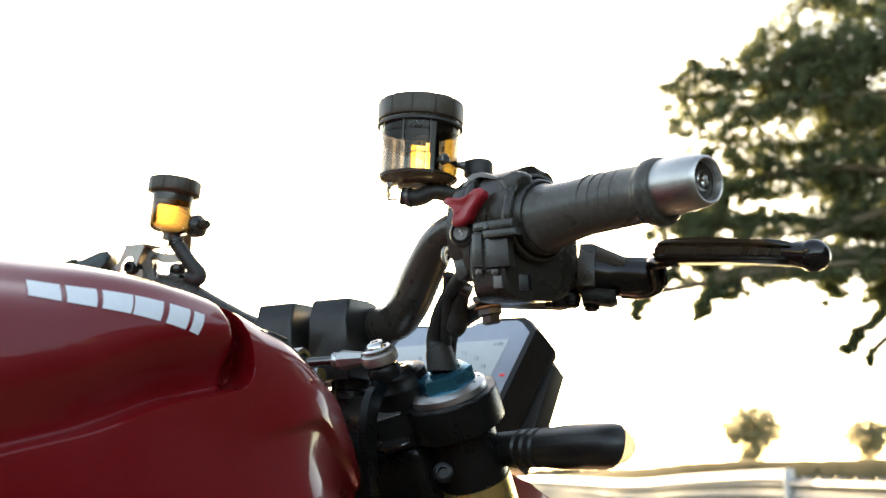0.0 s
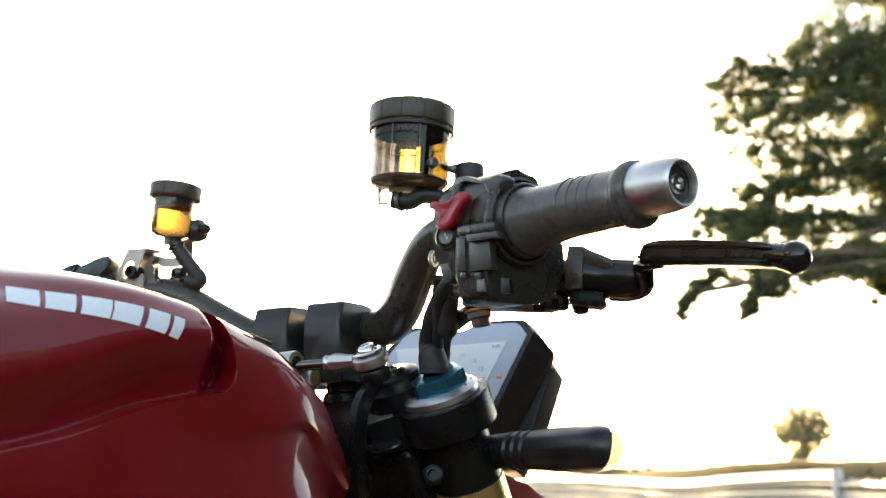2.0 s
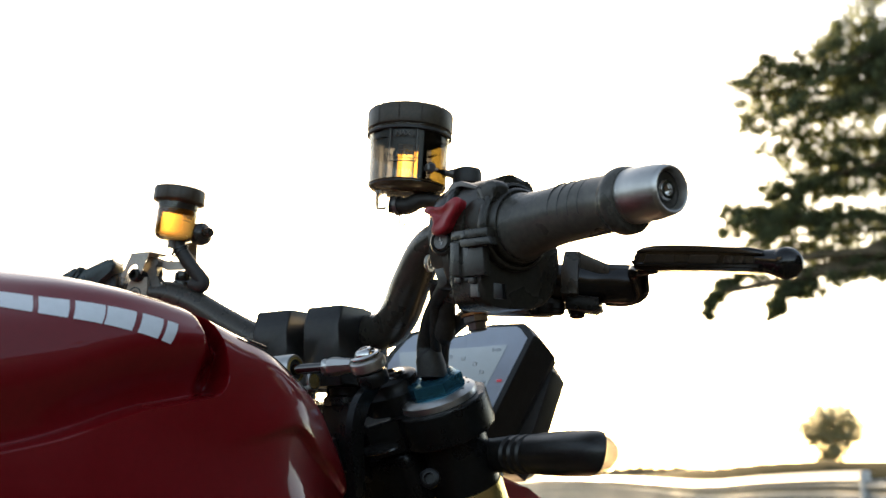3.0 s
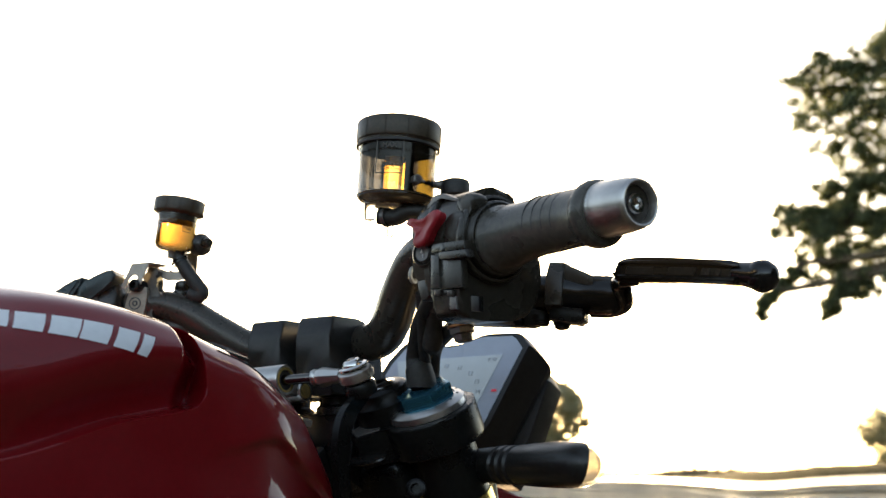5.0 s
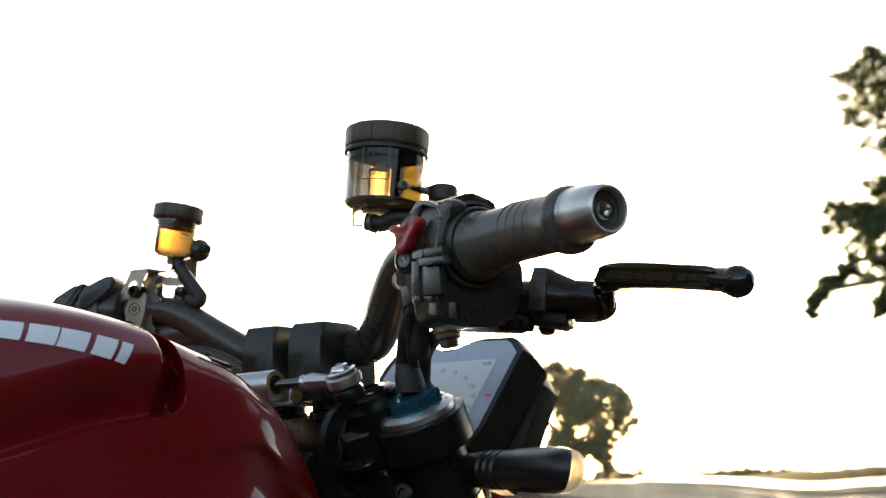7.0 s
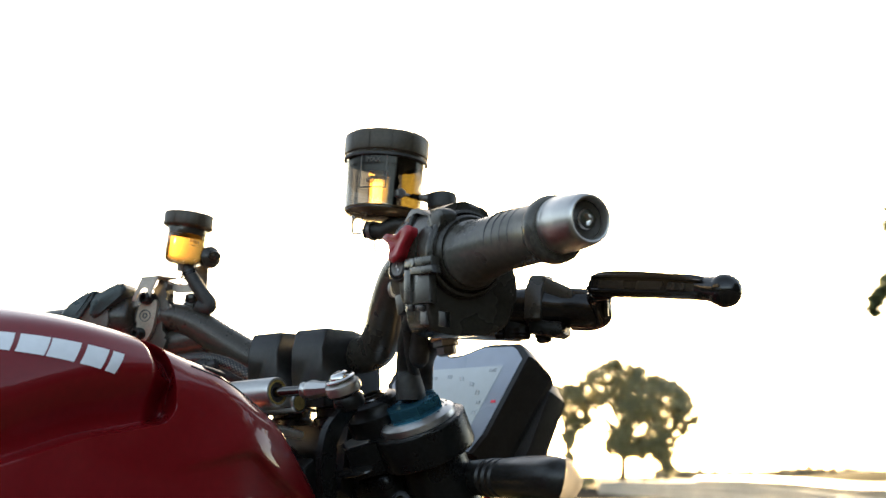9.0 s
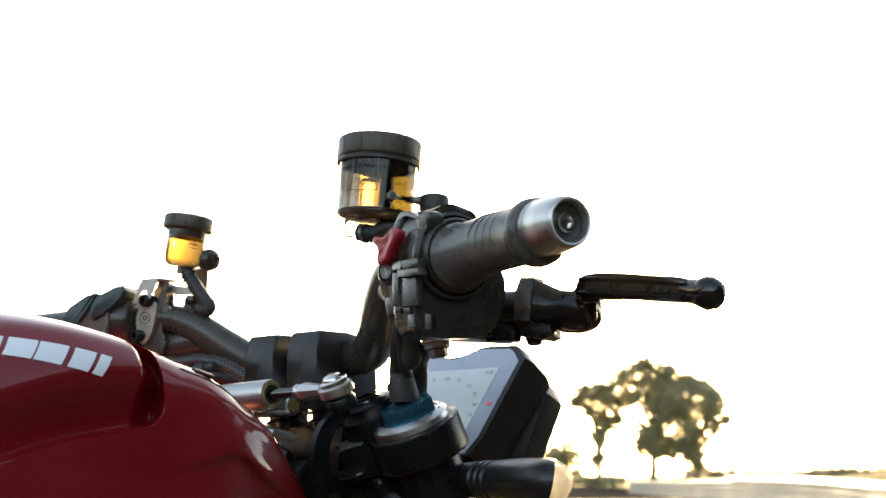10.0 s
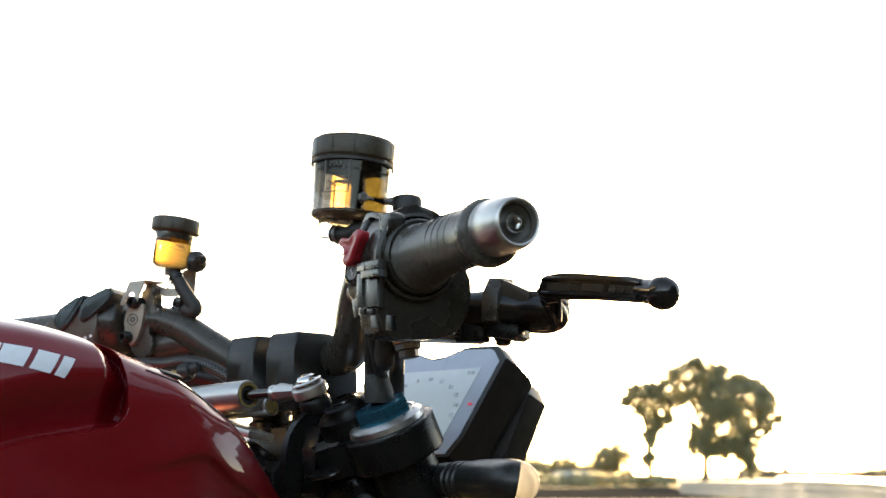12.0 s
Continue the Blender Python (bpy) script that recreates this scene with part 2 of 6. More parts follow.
def prism(bm, m, outline, depth, bevel=0.0, segments=2, taper=1.0):
    """An outline in the frame's x and y, raised along its z."""
    low = [bm.verts.new(Vector((x, y, 0))) for x, y in outline]
    cx = sum(x for x, _ in outline) / len(outline)
    cy = sum(y for _, y in outline) / len(outline)
    high = [bm.verts.new(Vector((cx + (x - cx) * taper, cy + (y - cy) * taper, depth))) for x, y in outline]
    n = len(outline)
    faces = [bm.faces.new(low[::-1]), bm.faces.new(high)]
    for k in range(n):
        faces.append(bm.faces.new((low[k], low[(k + 1) % n], high[(k + 1) % n], high[k])))
    verts = low + high
    if bevel:
        edges = list({e for f in faces[:2] for e in f.edges})
        out = bmesh.ops.bevel(bm, geom=edges, offset=bevel, segments=segments, profile=0.6, affect="EDGES")
        verts = list({v for f in out["faces"] for v in f.verts} | {v for v in verts if v.is_valid})
    for v in verts:
        v.co = m @ v.co
    return bm


def rounded(outline, res=5):
    """A closed outline, smoothed through its corners."""
    p = [np.array(q, float) for q in outline]
    n, out = len(p), []
    for i in range(n):
        a, b, c, d = p[i - 1], p[i], p[(i + 1) % n], p[(i + 2) % n]
        for k in range(res):
            t = k / res
            q = 0.5 * (2 * b + (c - a) * t + (2 * a - 5 * b + 4 * c - d) * t * t + (3 * b - a - 3 * c + d) * t ** 3)
            out.append((q[0], q[1]))
    return out


def lettering(name, words, m, size, mat, parent, bend=0.0, depth=0.0003):
    """Raised words in the frame's x and y, centred, wrapped on a cylinder of radius bend."""
    curve = bpy.data.curves.new(name, "FONT")
    curve.body, curve.size, curve.extrude = words, size, depth
    curve.align_x, curve.align_y = "CENTER", "CENTER"
    curve.resolution_u = 3
    tmp = bpy.data.objects.new(name, curve)
    me = bpy.data.meshes.new_from_object(tmp)
    bpy.data.objects.remove(tmp)
    for v in me.vertices:
        c = v.co.copy()
        if bend:
            ang = c.x / bend
            c = Vector(((bend + c.z) * math.sin(ang), c.y, (bend + c.z) * math.cos(ang) - bend))
        v.co = m @ c
    me.materials.append(mat)
    ob = new(name, me)
    ob.parent = parent
    return ob


# ---- ground, far things ----
EYE_Z = 0.92


def away(azimuth, distance, z=0.0):
    a = radians(azimuth)
    return Vector((0.76 + distance * math.sin(a), -0.67 + distance * math.cos(a), z))


def ground_material():
    m = bpy.data.materials.new("dry_grass_and_tarmac")
    m.use_nodes = True
    nt = m.node_tree
    b = nt.nodes["Principled BSDF"]
    b.inputs["Roughness"].default_value = 0.95
    b.inputs["Specular IOR Level"].default_value = 0.05
    geo = nt.nodes.new("ShaderNodeTexCoord")
    ramps = []
    for scale, lo, hi in ((0.6, (0.026, 0.029, 0.010), (0.072, 0.062, 0.026)), (25.0, (0.45, 0.45, 0.45), (1.3, 1.3, 1.3))):
        tex = nt.nodes.new("ShaderNodeTexNoise")
        tex.inputs["Scale"].default_value, tex.inputs["Detail"].default_value = scale, 5
        nt.links.new(geo.outputs["Object"], tex.inputs["Vector"])
        mix = nt.nodes.new("ShaderNodeMix")
        mix.data_type = "RGBA"
        mix.inputs["A"].default_value, mix.inputs["B"].default_value = (*lo, 1), (*hi, 1)
        nt.links.new(tex.outputs["Fac"], mix.inputs["Factor"])
        ramps.append(mix)
    mul = nt.nodes.new("ShaderNodeVectorMath")
    mul.operation = "MULTIPLY"
    nt.links.new(ramps[0].outputs["Result"], mul.inputs[0])
    nt.links.new(ramps[1].outputs["Result"], mul.inputs[1])
    nt.links.new(mul.outputs[0], b.inputs["Base Color"])
    return m


GRASS = ground_material()
TARMAC = material("worn_tarmac", (0.040, 0.038, 0.035), 1.0, 0.0, 0.3, 3.0, 0.05, 120, spec=0.0)

bm = bmesh.new()
reach, steps = 2600.0, 26
for i in range(steps + 1):
    for j in range(steps + 1):
        fx, fy = (i / steps * 2 - 1), (j / steps * 2 - 1)
        bm.verts.new((math.copysign(abs(fx) ** 2.5, fx) * reach, math.copysign(abs(fy) ** 2.5, fy) * reach, 0))
bm.verts.ensure_lookup_table()
for i in range(steps):
    for j in range(steps):
        k = i * (steps + 1) + j
        bm.faces.new([bm.verts[q] for q in (k, k + steps + 1, k + steps + 2, k + 1)])
tagged(part("ground", bm, GRASS), "dry yellow-green grass field reaching to the horizon", "ground", kind="structure")


def sheet(name, corners, mat, label):
    bm = bmesh.new()
    bm.faces.new([bm.verts.new(c) for c in corners])
    bmesh.ops.subdivide_edges(bm, edges=bm.edges, cuts=6, use_grid_fill=True)
    return tagged(part(name, bm, mat), label, "road", kind="structure")


sheet("road", [(-9, -9, 0.006), (12, -9, 0.006), (5, 11, 0.006), (-9, 11, 0.006)], TARMAC, "worn grey tarmac of the paddock under the motorcycle")
sheet("road", [tuple(away(a, d, 0.008)) for a, d in ((-58, 46), (-37.5, 50), (-39.5, 92), (-58, 84))], TARMAC, "strip of grey tarmac beyond the verge")


def limb(bm, a, b, r0, r1, rng, seg=7):
    a, b = Vector(a), Vector(b)
    mid = a.lerp(b, 0.5) + Vector((rng.uniform(-1, 1), rng.uniform(-1, 1), rng.uniform(-0.3, 1))) * (b - a).length * 0.07
    tube(bm, [(*a, r0), (*mid, (r0 + r1) / 2), (*b, r1)], seg, 4)


def leaf_mesh(clumps, size, per, rng, bunch=12, loose=1.0):
    """Many small folded leaves in ragged clumps; clumps are (centre, radius)."""
    verts, faces = [], []
    for c, r in clumps:
        twigs = [(rng.gauss(0, 0.42), rng.gauss(0, 0.42), rng.gauss(0, 0.36)) for _ in range(max(3, per // bunch))]
        for _ in range(per):
            t = rng.choice(twigs)
            p = Vector(c) + Vector((t[0] + rng.gauss(0, 0.16 * loose), t[1] + rng.gauss(0, 0.16 * loose), t[2] + rng.gauss(0, 0.15 * loose))) * r
            d = Vector((rng.gauss(0, 1), rng.gauss(0, 1), rng.gauss(-0.25, 0.8))).normalized()
            w = d.cross(Vector((rng.gauss(0, 1), rng.gauss(0, 1), rng.gauss(0, 1)))).normalized()
            up = d.cross(w) * 0.18
            l = size * rng.uniform(0.6, 1.3)
            k = len(verts)
            verts += [p, p + (d * 0.5 + w * 0.34 + up) * l, p + d * l, p + (d * 0.5 - w * 0.34 + up) * l]
            faces += [(k, k + 1, k + 2), (k, k + 2, k + 3)]
    me = bpy.data.meshes.new("crown")
    me.from_pydata([tuple(v) for v in verts], [], faces)
    return me


def tree(name, base, trunk_top, trunk_r, arms, leaf_size, per, mat, seed, label):
    """arms: (from, to, clump radius, clumps) with points in metres from the foot."""
    rng = random.Random(seed)
    base = Vector(base)
    top = new(name)
    top.location = base
    tagged(top, label, "tree")
    bm = bmesh.new()
    foot = Vector((0, 0, -0.1))
    crown = Vector(trunk_top)
    tube(bm, [(*foot, trunk_r * 1.35), (*(foot.lerp(crown, 0.15)), trunk_r), (*(foot.lerp(crown, 0.6)), trunk_r * 0.8), (*crown, trunk_r * 0.45)], 12, 5)
    clumps = []
    for a, b, r, n in arms:
        a, b = Vector(a), Vector(b)
        root = crown.lerp(foot, rng.uniform(0.0, 0.35))
        limb(bm, root, a, trunk_r * 0.42, trunk_r * 0.22, rng)
        limb(bm, a, b, trunk_r * 0.22, trunk_r * 0.05, rng)
        for k in range(n):
            f = (k + rng.uniform(0.1, 0.9)) / n
            c = a.lerp(b, f) + Vector([max(-1.2, min(1.2, rng.gauss(0, w))) for w in (0.62, 0.85, 0.80)]) * r
            clumps.append((c, r * rng.uniform(0.55, 1.05) * (1.0 - 0.25 * f)))
            limb(bm, a.lerp(b, f), c, trunk_r * 0.07, trunk_r * 0.02, rng, 5)
    part("trunk", bm, BARK, top)
    me = leaf_mesh(clumps, leaf_size, per, rng, 9, 1.5)
    me.materials.append(mat)
    leaves = new("crown", me)
    leaves.parent = top
    return top


# the large oak beside the track: h runs across the line of sight, z up
OAK = 25.0
oak_foot = away(-9.5, OAK)
across = Vector((math.cos(radians(18)), math.sin(radians(18)), 0))


def oak_at(px, py, deep=0.0):
    """Across and up, from a picture position, so that limbs fit the opening view."""
    h = (px - 1428) / 85.5
    p = away(-19.7, OAK + deep) + across * h
    p.z = EYE_Z + (832 - py) / 85.5
    return tuple(p - oak_foot)


oak_arms = [
    (oak_at(1660, 60, 0), oak_at(1450, 15), 0.50, 11), (oak_at(1600, 95, 1), oak_at(1370, 85), 0.42, 10), (oak_at(1640, 130, -1), oak_at(1350, 130), 0.50, 11),
    (oak_at(1560, 170, 1), oak_at(1205, 160), 0.40, 13), (oak_at(1500, 140, 0), oak_at(1222, 128), 0.30, 8), (oak_at(1600, 220, -1), oak_at(1215, 215), 0.40, 13),
    (oak_at(1640, 270, 0.5), oak_at(1240, 265), 0.40, 12), (oak_at(1640, 310, -0.5), oak_at(1290, 310), 0.40, 9),
    (oak_at(1640, 360, 0.5), oak_at(1455, 362), 0.42, 8), (oak_at(1560, 335, -0.5), oak_at(1330, 335), 0.30, 8), (oak_at(1420, 400, 0), oak_at(1230, 405), 0.26, 8), (oak_at(1640, 400, -0.5), oak_at(1460, 410), 0.36, 8), (oak_at(1400, 325, 0), oak_at(1255, 365), 0.28, 6), (oak_at(1300, 380, 0.5), oak_at(1180, 395), 0.24, 6),
    (oak_at(1640, 430, 0), oak_at(1170, 425), 0.36, 14), (oak_at(1620, 470, 1), oak_at(1210, 470), 0.34, 13), (oak_at(1600, 505, -1), oak_at(1330, 500), 0.30, 8),
    (oak_at(1230, 470, 0), oak_at(1152, 545), 0.16, 5), (oak_at(1165, 520, 0), oak_at(1156, 565), 0.08, 2), (oak_at(1300, 490, 0), oak_at(1258, 575), 0.17, 6),
    (oak_at(1340, 500, 0), oak_at(1300, 535), 0.18, 4), (oak_at(1500, 500, 0), oak_at(1485, 545), 0.20, 4), (oak_at(1600, 500, 0.5), oak_at(1550, 555), 0.24, 5),
    (oak_at(1600, 550, 0), oak_at(1535, 600), 0.10, 3), (oak_at(1535, 600, 0), oak_at(1500, 642), 0.10, 4), (oak_at(1545, 640, 0), oak_at(1538, 660), 0.06, 2),
    (oak_at(1700, 200, 2), oak_at(1480, 230), 0.65, 12), (oak_at(1700, 120, -2), oak_at(1450, 170), 0.60, 12), (oak_at(1700, 420, -1), oak_at(1560, 450), 0.55, 8),
    (oak_at(1760, 120, 2), oak_at(1540, 300), 0.70, 12), (oak_at(1760, 350, -2), oak_at(1640, 560), 0.7, 10), (oak_at(1850, 100, 2), oak_at(1600, -120), 1.1, 14),
    (oak_at(1700, -40, 0), oak_at(1430, -60), 0.6, 9), (oak_at(1900, 400, -2), oak_at(2100, 300), 1.4, 12), (oak_at(1900, 100, 2), oak_at(2150, 0), 1.4, 12),
]
tree("oak_tree", oak_foot, (0.3, 0, 6.5), 0.32, [(a, Vector(a).lerp(Vector(b), 0.92), r * 0.80, int(n * 5.2)) for a, b, r, n in oak_arms], 0.090, 105, LEAF, 4, "broad oak tree with dark green backlit leaves beside the track")


def far_tree(base, height, lobes, seed, label, leaf=0.20, lean=0.0):
    """lobes: (across, up, half width, half height) of the parts of a crown; across runs square to the line of sight."""
    rng = random.Random(seed)
    base = Vector(base)
    sight = Vector((base.x - 0.76, base.y + 0.67, 0)).normalized()
    side = Vector((sight.y, -sight.x, 0))
    top = new("tree")
    top.location = base
    tagged(top, label, "tree")
    bm = bmesh.new()
    r = height * 0.028
    fork = Vector((0, 0, height * 0.45)) + side * lean
    tube(bm, [(0, 0, -0.1, r * 1.5), (*(fork * 0.3), r * 1.1), (*fork, r * 0.8)], 10, 4)
    clumps = []
    for across, up, wide, tall in lobes:
        heart = side * across + Vector((0, 0, up))
        limb(bm, fork * rng.uniform(0.75, 1.0), heart, r * 0.7, r * 0.2, rng)
        wide, tall = wide * 1.24, tall * 1.24
        size = 0.09 * min(wide, tall) + 0.25
        for _ in range(int(27 * wide * tall) + 36):
            d = Vector((rng.gauss(0, 1), rng.gauss(0, 1), rng.gauss(0, 1))).normalized()
            f = rng.uniform(0.05, 1.0) ** 0.5 * rng.uniform(0.85, 1.02)
            c = heart + side * (d.x * wide * f) + sight * (d.y * wide * f) + Vector((0, 0, d.z * tall * f))
            if c.z < 0.3:
                continue
            clumps.append((c, size * rng.uniform(0.6, 1.25)))
            if rng.random() < 0.06:
                limb(bm, heart.lerp(c, 0.15), c, r * 0.16, r * 0.04, rng, 5)
    part("trunk", bm, BARK, top)
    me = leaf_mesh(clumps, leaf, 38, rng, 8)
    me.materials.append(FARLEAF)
    leaves = new("crown", me)
    leaves.parent = top
    return top


BIG = "tall round-crowned tree seen against the bright evening sky"
BUSHY = "low bushy tree at the field edge"
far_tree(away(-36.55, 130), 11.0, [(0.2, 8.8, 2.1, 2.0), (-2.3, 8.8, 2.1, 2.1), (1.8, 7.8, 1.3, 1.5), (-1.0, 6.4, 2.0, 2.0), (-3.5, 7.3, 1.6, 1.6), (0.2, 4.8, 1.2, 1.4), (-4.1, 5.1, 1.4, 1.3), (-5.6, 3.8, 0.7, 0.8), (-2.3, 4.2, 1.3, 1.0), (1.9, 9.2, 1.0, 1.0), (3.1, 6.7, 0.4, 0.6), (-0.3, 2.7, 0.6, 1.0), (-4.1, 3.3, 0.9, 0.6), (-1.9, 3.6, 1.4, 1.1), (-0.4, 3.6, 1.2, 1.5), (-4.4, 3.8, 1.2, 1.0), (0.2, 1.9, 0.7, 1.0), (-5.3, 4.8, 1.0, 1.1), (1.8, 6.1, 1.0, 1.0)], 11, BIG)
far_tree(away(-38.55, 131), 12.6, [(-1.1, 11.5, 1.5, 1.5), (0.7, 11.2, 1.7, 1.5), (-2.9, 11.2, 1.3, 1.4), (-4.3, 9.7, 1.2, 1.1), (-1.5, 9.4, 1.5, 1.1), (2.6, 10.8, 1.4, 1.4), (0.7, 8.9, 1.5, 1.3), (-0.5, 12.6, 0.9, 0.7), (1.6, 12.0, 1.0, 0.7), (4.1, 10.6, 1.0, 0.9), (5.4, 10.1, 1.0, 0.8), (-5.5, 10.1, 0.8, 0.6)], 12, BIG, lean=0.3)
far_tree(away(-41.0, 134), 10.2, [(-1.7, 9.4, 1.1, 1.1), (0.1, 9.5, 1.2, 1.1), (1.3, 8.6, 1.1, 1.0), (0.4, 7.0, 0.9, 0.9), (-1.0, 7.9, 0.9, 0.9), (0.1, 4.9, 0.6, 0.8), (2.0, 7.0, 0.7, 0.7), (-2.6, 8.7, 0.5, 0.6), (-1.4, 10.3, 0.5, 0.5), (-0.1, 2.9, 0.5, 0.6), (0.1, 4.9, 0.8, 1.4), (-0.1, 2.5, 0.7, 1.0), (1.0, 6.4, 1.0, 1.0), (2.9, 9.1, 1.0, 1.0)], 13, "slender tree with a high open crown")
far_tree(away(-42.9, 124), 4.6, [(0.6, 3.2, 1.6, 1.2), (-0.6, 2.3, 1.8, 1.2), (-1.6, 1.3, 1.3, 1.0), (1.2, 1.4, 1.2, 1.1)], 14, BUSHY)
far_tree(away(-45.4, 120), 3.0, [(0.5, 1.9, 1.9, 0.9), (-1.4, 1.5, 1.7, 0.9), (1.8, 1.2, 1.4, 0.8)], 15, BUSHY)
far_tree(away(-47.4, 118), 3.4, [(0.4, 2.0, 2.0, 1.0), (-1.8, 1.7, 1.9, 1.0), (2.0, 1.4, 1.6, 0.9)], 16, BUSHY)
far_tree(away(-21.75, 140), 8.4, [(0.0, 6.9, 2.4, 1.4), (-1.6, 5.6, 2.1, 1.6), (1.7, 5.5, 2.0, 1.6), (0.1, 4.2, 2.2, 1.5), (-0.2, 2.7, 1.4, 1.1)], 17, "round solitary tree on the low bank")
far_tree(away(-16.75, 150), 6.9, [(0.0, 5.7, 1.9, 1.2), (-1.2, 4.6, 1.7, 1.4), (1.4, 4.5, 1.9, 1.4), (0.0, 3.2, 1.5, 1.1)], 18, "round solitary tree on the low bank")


def hedge(name, spans, depth, mat, seed, label, leaf, step=0.9, per=60):
    """A long low hedge or bank; spans: bearing, distance, height."""
    rng = random.Random(seed)
    clumps = []
    for (a0, d0, h0), (a1, d1, h1) in zip(spans, spans[1:]):
        n = max(3, int((away(a1, d1) - away(a0, d0)).length / (0.7 if step == 0.9 else min(step * h0 * 0.5, 1.0))))
        for k in range(n):
            f = k / n
            p = away(a0 + (a1 - a0) * f, d0 + (d1 - d0) * f + rng.uniform(0, depth))
            h = h0 + (h1 - h0) * f
            tiers = max(1, round(h / 1.5))
            for level in range(tiers):
                r = min(h * 0.85, 2.0)
                z = h * 0.5 if tiers == 1 else 0.7 + (h - 1.4) * level / (tiers - 1)
                clumps.append((p + Vector((0, 0, z)), r * rng.uniform(0.8, 1.15)))
    me = leaf_mesh(clumps, leaf, per, rng)
    me.materials.append(mat)
    ob = tagged(new(name, me), label, "hedge", kind="stuff")
    bm = bmesh.new()
    for c, r in clumps:
        made = bmesh.ops.create_icosphere(bm, subdivisions=2, radius=1.0)["verts"]
        for v in made:
            k = 0.62 + 0.22 * noise.noise(v.co * 1.7 + c)
            v.co = c + Vector((v.co.x * r * k, v.co.y * r * k, v.co.z * r * k * 0.95))
    part("inner_foliage", bm, mat, ob)
    return ob


def bank(spans, label):
    """An earth bank with a soft crest."""
    bm = bmesh.new()
    rows = []
    rng = random.Random(5)
    pts = spline(spans, 10)
    for a, d, h in pts:
        h += rng.uniform(-0.05, 0.05)
        rows.append([bm.verts.new(away(a, d + o, max(-0.05, h * k))) for o, k in ((-9, -0.1), (-6, 0.35), (-3, 0.8), (0, 1.0), (6, 0.95), (14, -0.1))])
    for r, q in zip(rows, rows[1:]):
        for k in range(5):
            bm.faces.new((r[k], r[k + 1], q[k + 1], q[k]))
    return tagged(part("bank", bm, GRASS), label, "bank", kind="structure")


bank([(-33, 97, 0.55), (-31, 95, 0.85), (-28, 92, 1.22), (-25, 90, 1.60), (-22, 88, 1.72), (-18, 86, 1.62), (-12, 84, 1.7), (-4, 80, 1.8)], "low grassy earth bank behind the guard rail")
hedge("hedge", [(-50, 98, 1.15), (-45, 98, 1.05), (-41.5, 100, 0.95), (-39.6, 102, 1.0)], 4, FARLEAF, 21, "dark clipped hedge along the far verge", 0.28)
# trees out of view; heights and gaps set to shape the tank's reflections
hedge("unseen_tree_line", [(-7, 42, 3.0), (3, 42, 2.2), (12, 20, 1.2), (20, 15, 1.3), (25.5, 14, 4.2), (30, 13, 8.0), (36, 13, 9.5), (46, 13, 10.0), (58, 13, 10.0), (74, 14, 9.0), (92, 17, 5.0), (110, 20, 4.0), (140, 22, 4.0), (175, 22, 4.5), (205, 24, 5.0), (235, 26, 5.0), (262, 30, 5.5)], 3, SHADE, 23, "unseen row of trees round the motorcycle, darkened and shaped for its reflections", 0.4, 0.32, 60)
hedge("hedge", [(-37, 420, 2.4), (-33, 430, 1.9), (-30, 440, 2.8), (-26, 450, 1.8)], 12, WOODS, 22, "line of woods on the horizon, paled for haze", 1.4)


def shed(azimuth, distance, size, mat, roof, label):
    top = new("shed")
    top.location = away(azimuth, distance)
    top.rotation_euler.z = radians(-azimuth)
    tagged(top, label, "shed")
    w, d, h = size
    bm = bmesh.new()
    box(bm, pose(0, 0, h / 2), (w, d, h), 0.02)
    part("wall", bm, mat, top)
    bm = bmesh.new()
    prism(bm, axes((0, -d * 0.56, 0), (0, 1, 0), (1, 0, 0)), [(-w * 0.55, -h), (0, -h * 1.3), (w * 0.55, -h), (w * 0.55, -h * 0.94), (0, -h * 1.24), (-w * 0.55, -h * 0.94)], d * 1.12)
    part("roof", bm, roof, top)
    bm = bmesh.new()
    box(bm, pose(w * 0.15, -d * 0.5 - 0.02, h * 0.4), (w * 0.25, 0.06, h * 0.8), 0.01)
    part("door", bm, PLASTIC, top)
    return top


TILE = material("brown_roof", (0.16, 0.09, 0.06), 0.85, 0.0, 0.3, 6)
PLASTER = material("pale_plaster", (0.50, 0.48, 0.45), 0.85, 0.0, 0.15, 5)
BRICK = material("brown_boards", (0.20, 0.12, 0.08), 0.85, 0.0, 0.3, 6)
shed(-37.3, 112, (1.5, 2.0, 0.85), BRICK, TILE, "small brown wooden shed under the trees")
shed(-44.6, 104, (3.4, 3.0, 1.25), PLASTER, TILE, "small pale plastered hut beside the low trees")


# ---- guard rail ----
UP_AXIS = (0, 0, 1)
PALE_RAIL = material("pale_rail_surface", (0.55, 0.54, 0.52), 0.5, 0.0, 0.12, 4, 0.1, 60, spread=0.1)


